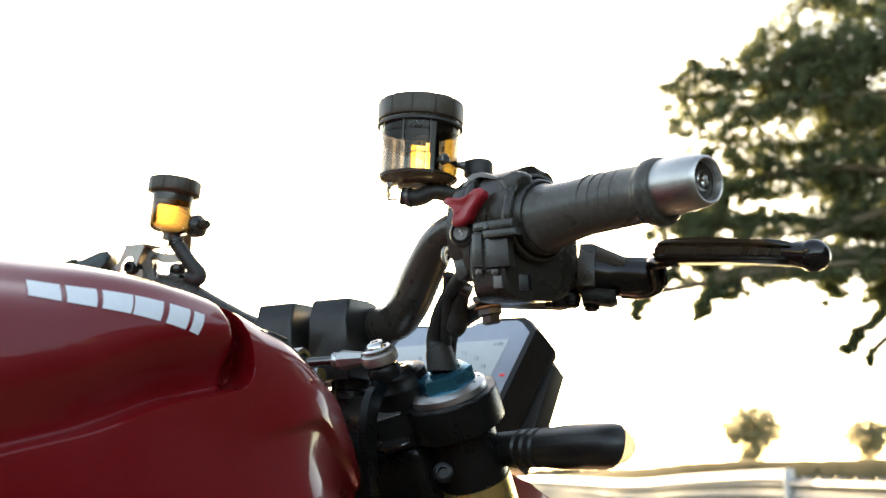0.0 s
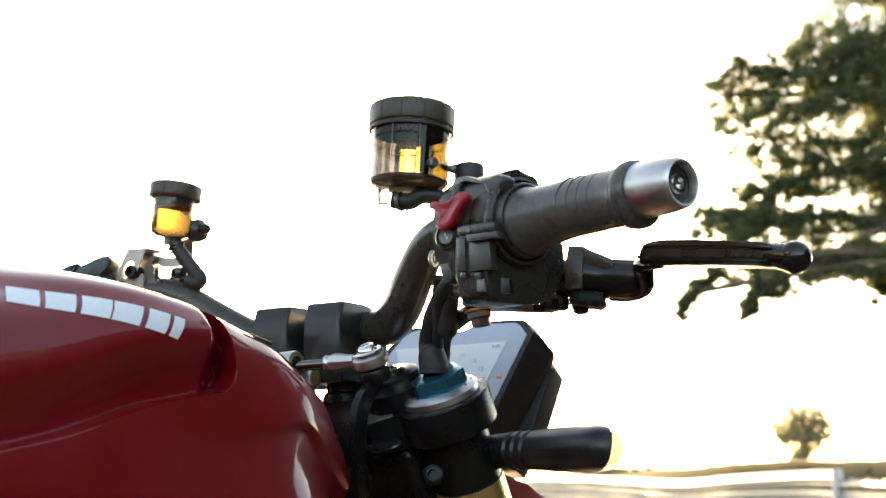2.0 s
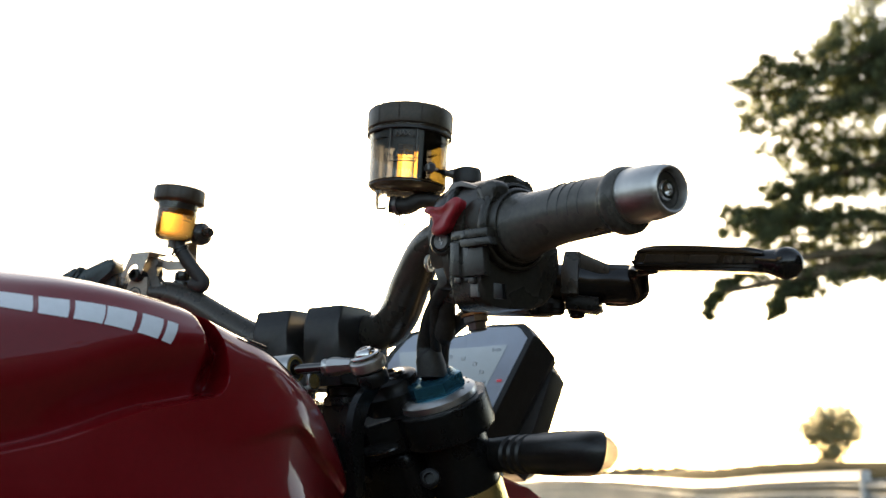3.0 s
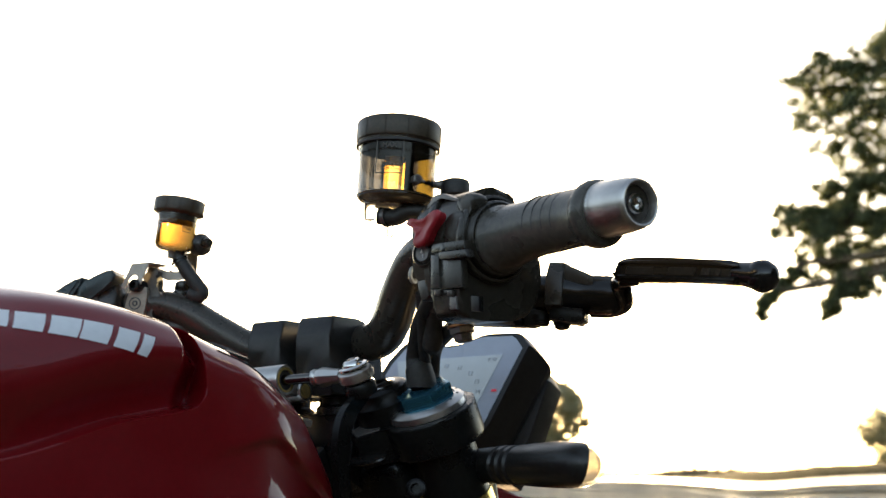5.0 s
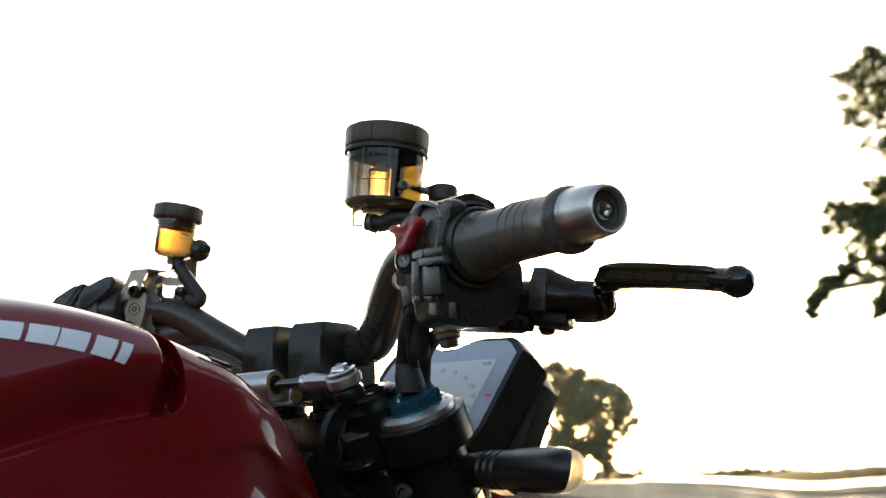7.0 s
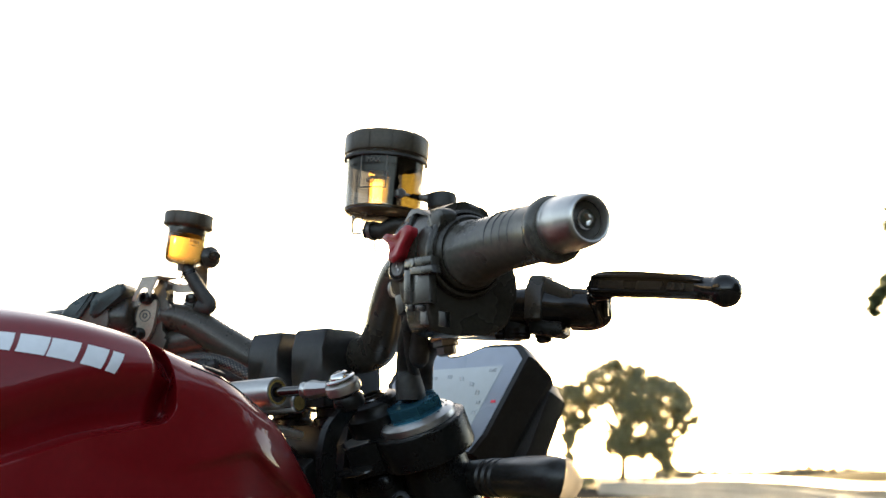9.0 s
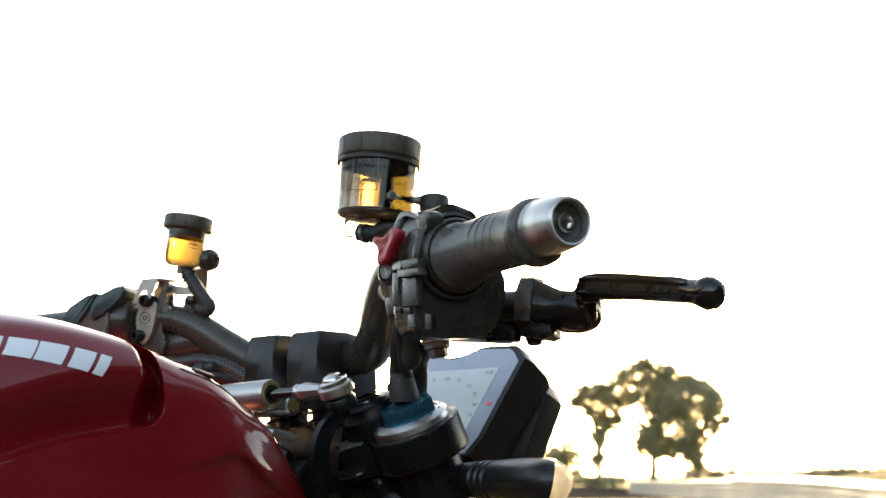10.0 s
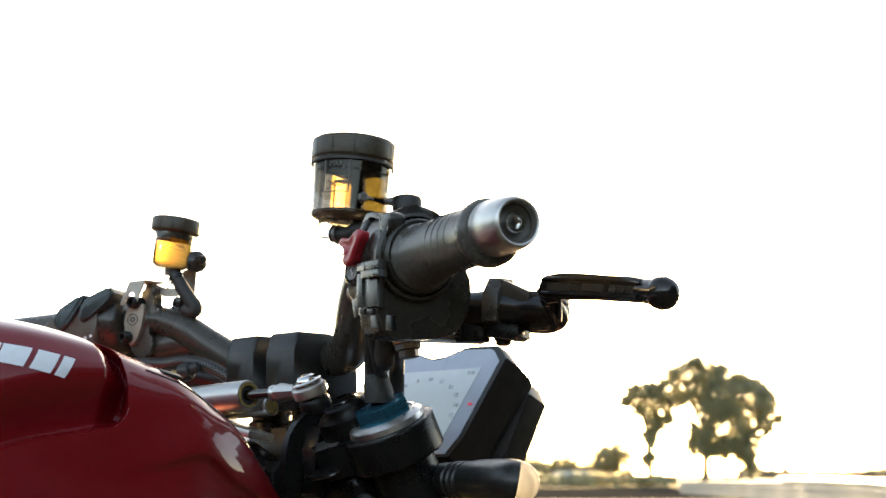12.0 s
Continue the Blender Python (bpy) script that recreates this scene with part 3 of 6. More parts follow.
def guard_rail():
    line = spline([(-39.6, 65, 0.76), (-35.2, 46, 0.88), (-31.7, 36, 0.875), (-28.5, 27.5, 0.80), (-27, 24.5, 0.80), (-25, 21.5, 0.875), (-22, 18.5, 0.925), (-20.1, 16.8, 0.92), (-15, 13.5, 0.90), (-7, 11, 0.88)], 6)
    pts = [away(a, d, z) for a, d, z in line]
    top = new("guard_rail")
    top.location = (pts[0].x, pts[0].y, 0)
    tagged(top, "galvanised corrugated steel guard rail along the track", "guard rail")
    base = top.location.copy()
    wave = [(0.02, 0.0), (0.055, -0.035), (0.065, -0.07), (0.02, -0.115), (0.012, -0.15), (0.02, -0.185), (0.065, -0.23), (0.055, -0.265), (0.02, -0.30)]
    for k in range(0, len(pts) - 1):
        a, b = pts[k], pts[k + 1]
        d = (b - a).normalized()
        side = Vector((d.y, -d.x, 0)).normalized()
        if side.dot(Vector((0.76, -0.67, 0)) - a) < 0:
            side = -side
        for level in range(3):
            bm = bmesh.new()
            rows = []
            for p in (a - d * 0.02, b + d * 0.02):
                rows.append([bm.verts.new(p + side * (o + 0.004 * (k % 2)) + Vector((0, 0, z - 0.13 - 0.294 * level)) - base) for o, z in wave])
            back = []
            for p in (a - d * 0.02, b + d * 0.02):
                back.append([bm.verts.new(p + side * (o - 0.006 + 0.004 * (k % 2)) + Vector((0, 0, z - 0.13 - 0.294 * level)) - base) for o, z in wave])
            n = len(wave)
            for q in range(n - 1):
                bm.faces.new((rows[0][q], rows[0][q + 1], rows[1][q + 1], rows[1][q]))
                bm.faces.new((back[0][q + 1], back[0][q], back[1][q], back[1][q + 1]))
            for q in (0, n - 1):
                bm.faces.new((rows[0][q], rows[1][q], back[1][q], back[0][q]))
            part("beam", bm, GALV, top, sharp=60)
        bm = bmesh.new()
        box(bm, axes(Vector((a.x, a.y, a.z / 2 - 0.05)) - side * 0.09 - base, (0, 0, 1), d), (0.09, 0.14, a.z - 0.10), 0.01)
        part("post", bm, GALV, top)
    # sloping pale strip added for the rail's sunlit top band, ending at a white post
    for k in range(len(pts) - 1):
        if not -35.6 < line[k][0] < -20.9:
            continue
        bm = bmesh.new()
        rows = []
        for p in (pts[k], pts[k + 1]):
            d = (pts[k + 1] - pts[k]).normalized()
            side = Vector((d.y, -d.x, 0)).normalized()
            if side.dot(Vector((0.76, -0.67, 0)) - p) < 0:
                side = -side
            rows.append([bm.verts.new(p + side * o + Vector((0, 0, z)) - base) for o, z in ((0.09, -0.135), (0.095, -0.11), (-0.02, -0.004), (-0.05, 0.0), (-0.10, -0.03))])
            last = (p, side)
        for q in range(4):
            bm.faces.new((rows[0][q], rows[0][q + 1], rows[1][q + 1], rows[1][q]))
        part("sunlit_band", bm, PALE_RAIL, top)
    p, side = last
    bm = bmesh.new()
    lathe(bm, axes(Vector((p.x, p.y, 0)) + side * 0.02 - base, UP_AXIS), [(0, -0.05), (0.075, -0.05), (0.075, p.z - 0.02), (0.06, p.z + 0.01), (0, p.z + 0.015)], 20)
    part("end_post", bm, PALE_RAIL, top, "white end post")
    return top


guard_rail()

# ---- motorcycle ----
bike = new("motorcycle")
tagged(bike, "red and black naked motorcycle parked on tarmac, handlebar turned slightly", "motorcycle")


# fuel tank: a smooth hull, pressed in round a raised shoulder
def table(y, ys, vs):
    """A smooth curve through the stations."""
    if y <= ys[0] or y >= ys[-1]:
        return float(np.interp(y, ys, vs))
    i = min(max(int(np.searchsorted(ys, y)) - 1, 0), len(ys) - 2)

    def slope(k):
        if k in (0, len(ys) - 1):
            return 0.0 if k == 0 else (vs[k] - vs[k - 1]) / (ys[k] - ys[k - 1])
        a, b = (vs[k] - vs[k - 1]) / (ys[k] - ys[k - 1]), (vs[k + 1] - vs[k]) / (ys[k + 1] - ys[k])
        return 0.0 if a * b < 0 else (a * (ys[k + 1] - ys[k]) + b * (ys[k] - ys[k - 1])) / (ys[k + 1] - ys[k - 1])

    h = ys[i + 1] - ys[i]
    t = (y - ys[i]) / h
    return vs[i] * (1 + 2 * t) * (1 - t) ** 2 + slope(i) * h * t * (1 - t) ** 2 + vs[i + 1] * t * t * (3 - 2 * t) + slope(i + 1) * h * t * t * (t - 1)


TY = [-0.60, -0.45, -0.38, -0.33, -0.297, -0.258, -0.224, -0.20, -0.17, -0.1465, -0.1316, -0.101, -0.078, -0.059, -0.045]
TZ = [0.985, 1.020, 1.0260, 1.0265, 1.0260, 1.0215, 1.0140, 1.006, 0.996, 0.982, 0.973, 0.9485, 0.927, 0.905, 0.880]


def smooth(a, b, v):
    t = min(1.0, max(0.0, (v - a) / (b - a)))
    return t * t * (3 - 2 * t)


def hull_point(y, u):
    """u: 0 on the centre line of the top, 1 at the lower rim."""
    zs = table(y, TY, TZ)
    xs = table(y, [-0.6, -0.45, -0.34, -0.26, -0.2, -0.15, -0.115, -0.086, -0.062, -0.044], [0.055, 0.065, 0.075, 0.098, 0.104, 0.103, 0.095, 0.080, 0.058, 0.02])
    w = table(y, [-0.6, -0.45, -0.34, -0.26, -0.2, -0.165, -0.125, -0.090, -0.062, -0.044], [0.115, 0.128, 0.131, 0.133, 0.134, 0.1325, 0.1190, 0.0975, 0.0760, 0.045])
    h = zs - 0.80
    lean = 0.007 + 0.009 * smooth(-0.19, -0.12, y)
    keys = [(0, zs + 0.012), (xs * 0.6, zs + 0.009), (xs, zs), (min(xs + 0.018, w - 0.002), zs - 0.055 * h), (0.5 * (xs + w) + 0.012, zs - 0.15 * h), (w, zs - 0.40 * h), (w + lean, zs - 0.68 * h), (w + lean - 0.008, 0.80)]
    t = u * (len(keys) - 1)
    i = min(int(t), len(keys) - 2)
    t -= i
    p = [np.array(keys[max(0, min(len(keys) - 1, j))], float) for j in (i - 1, i, i + 1, i + 2)]
    if i == 0:
        p[0] = np.array((-keys[1][0], keys[1][1]))
    a, b, c, d = p
    q = 0.5 * (2 * b + (c - a) * t + (2 * a - 5 * b + 4 * c - d) * t * t + (3 * b - a - 3 * c + d) * t ** 3)
    return float(q[0]), float(q[1])


FRONT = -0.2165


def crease_at(y):
    return table(y, [-0.6, -0.384, -0.334, -0.277, -0.224, -0.208], [0.86, 0.9215, 0.932, 0.9495, 0.9605, 0.966])


def tank_point(y, u):
    """The hull, pressed in above a lipped crease and behind the front cover, round a raised shoulder."""
    x, z = hull_point(y, u)
    above, behind, r = z - crease_at(y), FRONT - y, 0.010
    inside = min(above, behind)
    if above < r and behind < r:
        inside = r - math.hypot(r - above, r - behind)
    lip = smooth(-0.0008, 0.0026, inside)
    under = table(y, [-0.6, -0.45, -0.384, -0.28, -0.235], [0.006, 0.010, 0.014, 0.019, 0.019]) * (1 - smooth(0.001, 0.044, above))
    ahead = (-0.2195 - 0.003 * smooth(0.988, 0.966, z)) - y
    channel = 0.020 * (1 - smooth(0.0, 0.0120, ahead))
    inward = lip * max(under, channel, 0.85 * (under + channel)) * smooth(0.03, 0.07, x)
    under_cover = 0.60 * lip * channel * smooth(0.03, 0.07, x)
    return Vector((x - inward + ridge(y, z), y + under_cover, z - 0.35 * inward * smooth(0.98, 1.0, z)))


def ridge(y, z):
    """A raised fold that runs down the nose of the front cover."""
    line = table(y, [-0.24, -0.19, -0.160, -0.130, -0.084, -0.045], [0.930, 0.9370, 0.9430, 0.9260, 0.9060, 0.891])
    high = 0.0050 * smooth(-0.225, -0.150, y) * (1 - 0.5 * smooth(-0.09, -0.05, y))
    return high * ((1 - smooth(0.0, 0.034, z - line)) if z > line else (1 - smooth(0.0, 0.0045, line - z)))


def tank_at(y, z, lift=0.0):
    lo, hi = 0.15, 0.98
    for _ in range(26):
        mid = (lo + hi) / 2
        if tank_point(y, mid).z > z:
            lo = mid
        else:
            hi = mid
    p = tank_point(y, lo)
    n = (tank_point(y + 0.002, lo) - tank_point(y - 0.002, lo)).cross(tank_point(y, lo + 0.01) - tank_point(y, lo - 0.01)).normalized()
    if n.x < 0:
        n = -n
    return p + n * lift


bm = bmesh.new()
stations = list(np.arange(-0.60, -0.345, 0.012)) + list(np.arange(-0.345, -0.24, 0.004)) + list(np.arange(-0.24, -0.2205, 0.0010)) + list(np.arange(-0.2205, -0.2145, 0.0004)) + list(np.arange(-0.2145, -0.19, 0.0020)) + list(np.arange(-0.19, -0.045, 0.0022)) + [-0.0455]
grid = []
for y in stations:
    lo, hi = 0.25, 0.85
    for _ in range(24):
        mid = (lo + hi) / 2
        lo, hi = (mid, hi) if hull_point(min(float(y), FRONT), mid)[1] > crease_at(min(float(y), FRONT)) else (lo, mid)
    us = list(np.linspace(0, 0.25, 9)[:-1]) + list(np.linspace(0.25, lo - 0.055, 44)[:-1]) + list(np.linspace(lo - 0.055, lo - 0.012, 14)[:-1]) + list(np.linspace(lo - 0.012, lo + 0.008, 17)[:-1]) + list(np.linspace(lo + 0.008, 1.0, 64))
    half = [tank_point(float(y), float(u)) for u in us]
    row = [Vector((-p.x, p.y, p.z)) for p in half[:0:-1]] + half
    grid.append([bm.verts.new(p) for p in row])
for a, b in zip(grid, grid[1:]):
    for k in range(len(a) - 1):
        bm.faces.new((a[k], a[k + 1], b[k + 1], b[k]))
bm.faces.new(grid[0][::-1])
bm.faces.new(grid[-1])
tank = part("fuel_tank", bm, RED, bike, "glossy red painted fuel tank with a raised shoulder", 60)

for y0, y1 in ((-0.350, -0.332), (-0.329, -0.3125), (-0.3095, -0.293), (-0.292, -0.2755), (-0.272, -0.259), (-0.2565, -0.2495)):
    bm = bmesh.new()
    rows = []
    for i in range(7):
        f = i / 6
        row = []
        for j in range(5):
            g = j / 4
            y = y0 + (y1 - y0) * f - 0.008 * g
            zs = table(y, TY, TZ)
            k = (y + 0.35) / 0.10
            z = zs - (0.0120 + 0.0058 * k) - g * (0.0115 + 0.0035 * k)
            row.append(bm.verts.new(tank_at(y, z, 0.0004)))
        rows.append(row)
    for a, b in zip(rows, rows[1:]):
        for k in range(4):
            bm.faces.new((a[k], a[k + 1], b[k + 1], b[k]))
    part("badge_bar", bm, WHITE, tank, "white slanted bar of the tank badge")

# joint between the tank and its front cover
bm = bmesh.new()
tube(bm, [(*tank_at(y, table(y, TY, TZ) - 0.007, -0.0002), 0.0009) for y in np.arange(-0.198, -0.128, 0.008)], 6, 2)
part("seam", bm, GLOSS, tank)
bm = bmesh.new()
box(bm, axes(Vector(tank_at(-0.176, table(-0.176, TY, TZ) - 0.002, 0.0006)), (0.35, 0.2, 0.9), (0, 1, -0.3)), (0.016, 0.008, 0.0025), 0.001)
part("rubber_stop", bm, RUBBER, tank)

# steering axes: the front end is turned a little to the left
SX, SY, UP = Vector((0.985, 0.17, 0)), Vector((-0.17, 0.985, 0)), Vector((0, 0, 1))
RAKE = Vector((0.0, -0.455, 0.89)).normalized()
FORK = Vector((0.1165, 0.005, 0.9695))
PITCH = SX * -0.222

# handlebar
BOLT = Vector((0.377, -0.098, 1.072))
BAR = Vector((0.970, -0.236, -0.05)).normalized()
FWD = (UP.cross(BAR)).normalized()
RISE = BAR.cross(FWD)


def along(s, f=0.0, u=0.0):
    """A point s inwards from the bar end, f forwards and u upwards of the bar's axis."""
    return BOLT - BAR * s + FWD * f + RISE * u


def bar_frame(s):
    """z outwards along the bar, x forwards, y upwards."""
    m = Matrix((FWD, RISE, BAR)).transposed().to_4x4()
    m.translation = along(s)
    return m


bm = bmesh.new()
tube(bm, [(*along(0.045), 0.0095), (*along(0.15), 0.011), (*along(0.205), 0.0112), (0.145, -0.039, 1.0762, 0.0134), (0.117, -0.0255, 1.0555, 0.0152), (0.093, -0.0115, 1.0365, 0.0157), (0.070, -0.002, 1.0255, 0.0155), (0.035, 0.0, 1.0235, 0.0148), (-0.045, -0.014, 1.0235, 0.0143), (-0.066, -0.022, 1.027, 0.0143), (-0.092, -0.038, 1.043, 0.0143), (-0.115, -0.056, 1.060, 0.0138), (-0.138, -0.073, 1.067, 0.0120), (-0.19, -0.107, 1.063, 0.011), (-0.325, -0.195, 1.052, 0.011)], 28, 8)
handlebar = part("handlebar", bm, ANODISED, bike, "satin black tapered aluminium handlebar")

# the two clamps that hold it: x forwards, y upwards, z to the right
for inner in (0.0148, -0.0352):
    m = Matrix((SY, UP, SX)).transposed().to_4x4()
    m.translation = Vector((0, 0, 1.0)) + SX * inner
    bm = bmesh.new()
    prism(bm, m, [(-0.0485, -0.020), (-0.0512, 0.006), (-0.0526, 0.0262), (-0.0478, 0.0412), (-0.0455, 0.0428), (-0.0140, 0.0436), (-0.0040, 0.0420), (0.0100, 0.0345), (0.0200, 0.0200), (0.0215, 0.0), (0.0170, -0.020)], 0.0335, 0.0024, 3)
    riser = part("riser", bm, SATIN, bike, "black cast handlebar clamp with bevelled edges")
    for f in (-0.036, 0.006):
        bm = bmesh.new()
        lathe(bm, axes(m @ Vector((f, 0.041 if f < 0 else 0.0345, 0.0168)), UP), [(0, 0), (0.0052, 0), (0.0052, 0.0018), (0.0040, 0.0022), (0.0030, 0.0016), (0, 0.0010)], 18)
        part("clamp_bolt", bm, GLOSS, riser)
    bm = bmesh.new()
    lathe(bm, axes(m @ Vector((-0.015, -0.034, 0.0168)), UP), [(0, 0), (0.019, 0), (0.019, 0.006), (0.0165, 0.008), (0.0165, 0.020), (0, 0.020)], 28)
    part("post", bm, CASTING, riser)

# throttle grip and bar end
bm = bmesh.new()
GRIP_AXIS = pose(0, -0.0018, 0)
lathe(bm, bar_frame(0.0) @ GRIP_AXIS, [(0.012, -0.1310), (0.0222, -0.1308), (0.0229, -0.1290), (0.0226, -0.1262), (0.0214, -0.1245), (0.0208, -0.1180), (0.0199, -0.1090), (0.0193, -0.1020), (0.0187, -0.090), (0.0184, -0.060), (0.0180, -0.043), (0.0192, -0.0395), (0.0207, -0.0380), (0.0212, -0.0350), (0.0208, -0.0305), (0.0192, -0.0285), (0.0150, -0.0283)], 48)
for v in bm.verts:
    v.co -= RISE * (0.0042 * min(1.0, max(0.0, ((BOLT - v.co).dot(BAR) - 0.070) / 0.055)) ** 1.5)
grip = part("throttle_grip", bm, GRIP, bike, "worn dark grey rubber throttle grip")
for s in (0.058, 0.067, 0.076, 0.085):
    bm = bmesh.new()
    r = float(np.interp(s, [0.043, 0.060, 0.090], [0.0180, 0.0184, 0.0187]))
    ring = [(r, -0.00025), (r + 0.00016, -0.0001), (r + 0.00016, 0.0001), (r, 0.00025), (r - 0.0008, 0.00025), (r - 0.0008, -0.00025)]
    lathe(bm, bar_frame(s) @ GRIP_AXIS, ring + ring[:1], 28, radians(98), radians(104))
    part("groove", bm, RUBBER, grip)
bm = bmesh.new()
lathe(bm, bar_frame(0.0), [(0.012, -0.0300), (0.0160, -0.0298), (0.0170, -0.0290), (0.0172, -0.0265), (0.0168, -0.0255), (0.0171, -0.0245), (0.0166, -0.010), (0.0155, -0.001), (0.0146, 0.0022), (0.0135, 0.0030), (0.0126, 0.0026), (0.0116, -0.0015), (0.0112, -0.0050), (0, -0.0050)], 56)
bar_end = part("bar_end", bm, STEEL, bike, "silver turned aluminium bar-end weight")
bm = bmesh.new()
lathe(bm, bar_frame(0.0), [(0.0121, -0.0010), (0.0112, -0.0034), (0.0085, -0.0040), (0.0060, -0.0045)], 40)
part("washer", bm, ANODISED, bar_end)
bm = bmesh.new()
lathe(bm, bar_frame(0.0), [(0.0064, -0.0049), (0.0064, -0.0012), (0.0056, -0.0002), (0.0036, 0.0), (0.0033, -0.0006), (0.0031, -0.0030), (0, -0.0030)], 24)
part("bolt", bm, CHROME, bar_end, "bright hexagon socket bolt")

# right switch and throttle housing
m = bar_frame(0.176)
bm = bmesh.new()
outer = rounded([(-0.0235, 0.014), (-0.012, 0.0275), (0.006, 0.0315), (0.022, 0.023), (0.031, 0.006), (0.0415, -0.010), (0.0425, -0.040), (0.030, -0.0560), (0.005, -0.0600), (-0.016, -0.0590), (-0.0245, -0.050), (-0.0255, -0.015)], 4)
prism(bm, m, outer, 0.034, 0.004, 3)
housing = part("throttle_housing", bm, PLASTIC, bike, "black moulded throttle and switch housing")
bm = bmesh.new()
lathe(bm, bar_frame(0.142) @ pose(0, -0.0050, 0), [(0.0200, 0.0), (0.0292, 0.0), (0.0300, 0.0020), (0.0300, 0.0048), (0.0292, 0.0066), (0.0276, 0.0072), (0.0268, 0.0060), (0.0264, 0.0040), (0.0258, 0.0040), (0.0256, 0.0098), (0.0250, 0.0116), (0.0238, 0.0124), (0.0226, 0.0118), (0.0200, 0.0116)], 64)
part("collar", bm, PLASTIC, housing)
bm = bmesh.new()
inner = rounded([(-0.0225, 0.018), (-0.008, 0.0285), (0.012, 0.0285), (0.024, 0.014), (0.024, -0.020), (0.012, -0.036), (-0.012, -0.038), (-0.023, -0.028), (-0.0265, -0.004)], 4)
prism(bm, bar_frame(0.2000), inner, 0.019, 0.0035, 2)
switch = part("switch_body", bm, PLASTIC, housing)
# rib between both halves
bm = bmesh.new()
rib = rounded([(-0.0245, 0.017), (-0.012, 0.0290), (0.010, 0.0320), (0.024, 0.022), (0.030, 0.0), (0.022, -0.030), (0.0, -0.045), (-0.020, -0.042), (-0.0265, -0.020)], 4)
prism(bm, bar_frame(0.184), rib, 0.007, 0.0015, 2)
part("rib", bm, PLASTIC, housing)
# mouldings on the rear: outlines run inwards along the bar and up
def rear(name, outline, f, depth, mat, label="", bevel=0.0012, parent=housing, smooth_corners=False):
    m = Matrix((-BAR, RISE, FWD)).transposed().to_4x4()
    m.translation = BOLT + FWD * f
    bm = bmesh.new()
    prism(bm, m, rounded(outline, 4) if smooth_corners else outline, depth, bevel, 2)
    return part(name, bm, mat, parent, label)


rear("hinge", [(0.1670, -0.0085), (0.1287, -0.0098), (0.1285, -0.0158), (0.1667, -0.0144)], -0.0320, 0.007, PLASTIC)
rear("hinge", [(0.1560, -0.0153), (0.1253, -0.0164), (0.1227, -0.0216), (0.1545, -0.0205)], -0.0335, 0.007, PLASTIC)
rear("hinge_slot", [(0.1555, -0.0125), (0.1530, -0.0095), (0.1510, -0.0125), (0.1510, -0.0152), (0.1555, -0.0150)], -0.0323, 0.004, GLOSS, bevel=0.0002)
rear("cover_strip", [(0.1707, 0.0075), (0.1690, 0.0095), (0.1590, 0.0085), (0.1571, 0.0065), (0.1589, -0.0085), (0.1701, -0.0080)], -0.0285, 0.005, PLASTIC, bevel=0.0018)
rear("cover_strip", [(0.1699, -0.0150), (0.1594, -0.0164), (0.1585, -0.0393), (0.1689, -0.0385)], -0.0310, 0.007, PLASTIC, bevel=0.0026)
rear("cover_strip", [(0.1603, -0.0192), (0.1365, -0.0204), (0.1344, -0.0405), (0.1594, -0.0397)], -0.0290, 0.006, PLASTIC, bevel=0.0014)
rear("lug", [(0.1600, -0.0085), (0.1603, 0.0015), (0.1560, 0.0070), (0.1500, 0.0108), (0.1405, 0.0118), (0.1356, 0.0060), (0.1373, -0.0100)], -0.0275, 0.007, PLASTIC, bevel=0.0030, smooth_corners=True)
rear("lug", [(0.1511, 0.0165), (0.1470, 0.0205), (0.1417, 0.0215), (0.1340, 0.0235), (0.1290, 0.0180), (0.1365, 0.0064), (0.1420, 0.0075)], -0.0240, 0.012, PLASTIC, bevel=0.0034, smooth_corners=True)
rear("lower_switch", [(0.1981, -0.0301), (0.1839, -0.0296), (0.1821, -0.0414), (0.1860, -0.0440), (0.1921, -0.0446)], -0.0230, 0.016, PLASTIC, bevel=0.0020)
rear("cable_tab", [(0.1573, -0.0400), (0.1470, -0.0408), (0.1468, -0.0441), (0.1572, -0.0433)], -0.0275, 0.008, CASTING, bevel=0.0010)
rear("cable_tab", [(0.1527, -0.0445), (0.1449, -0.0450), (0.1445, -0.0538), (0.1524, -0.0533)], -0.0260, 0.003, GREY, bevel=0.0006)
rear("cable_tab", [(0.1303, -0.0455), (0.1217, -0.0469), (0.1208, -0.0568), (0.1300, -0.0560)], -0.0245, 0.004, CASTING, bevel=0.0010)
for s, u in ((0.1642, -0.0400), (0.1490, -0.0415)):
    bm = bmesh.new()
    lathe(bm, axes(along(s, -0.0270, u), -RISE), [(0, 0), (0.0026, 0), (0.0028, 0.0022), (0.0020, 0.0034), (0, 0.0034)], 14)
    part("pin", bm, GREY, housing, "dull metal pin")
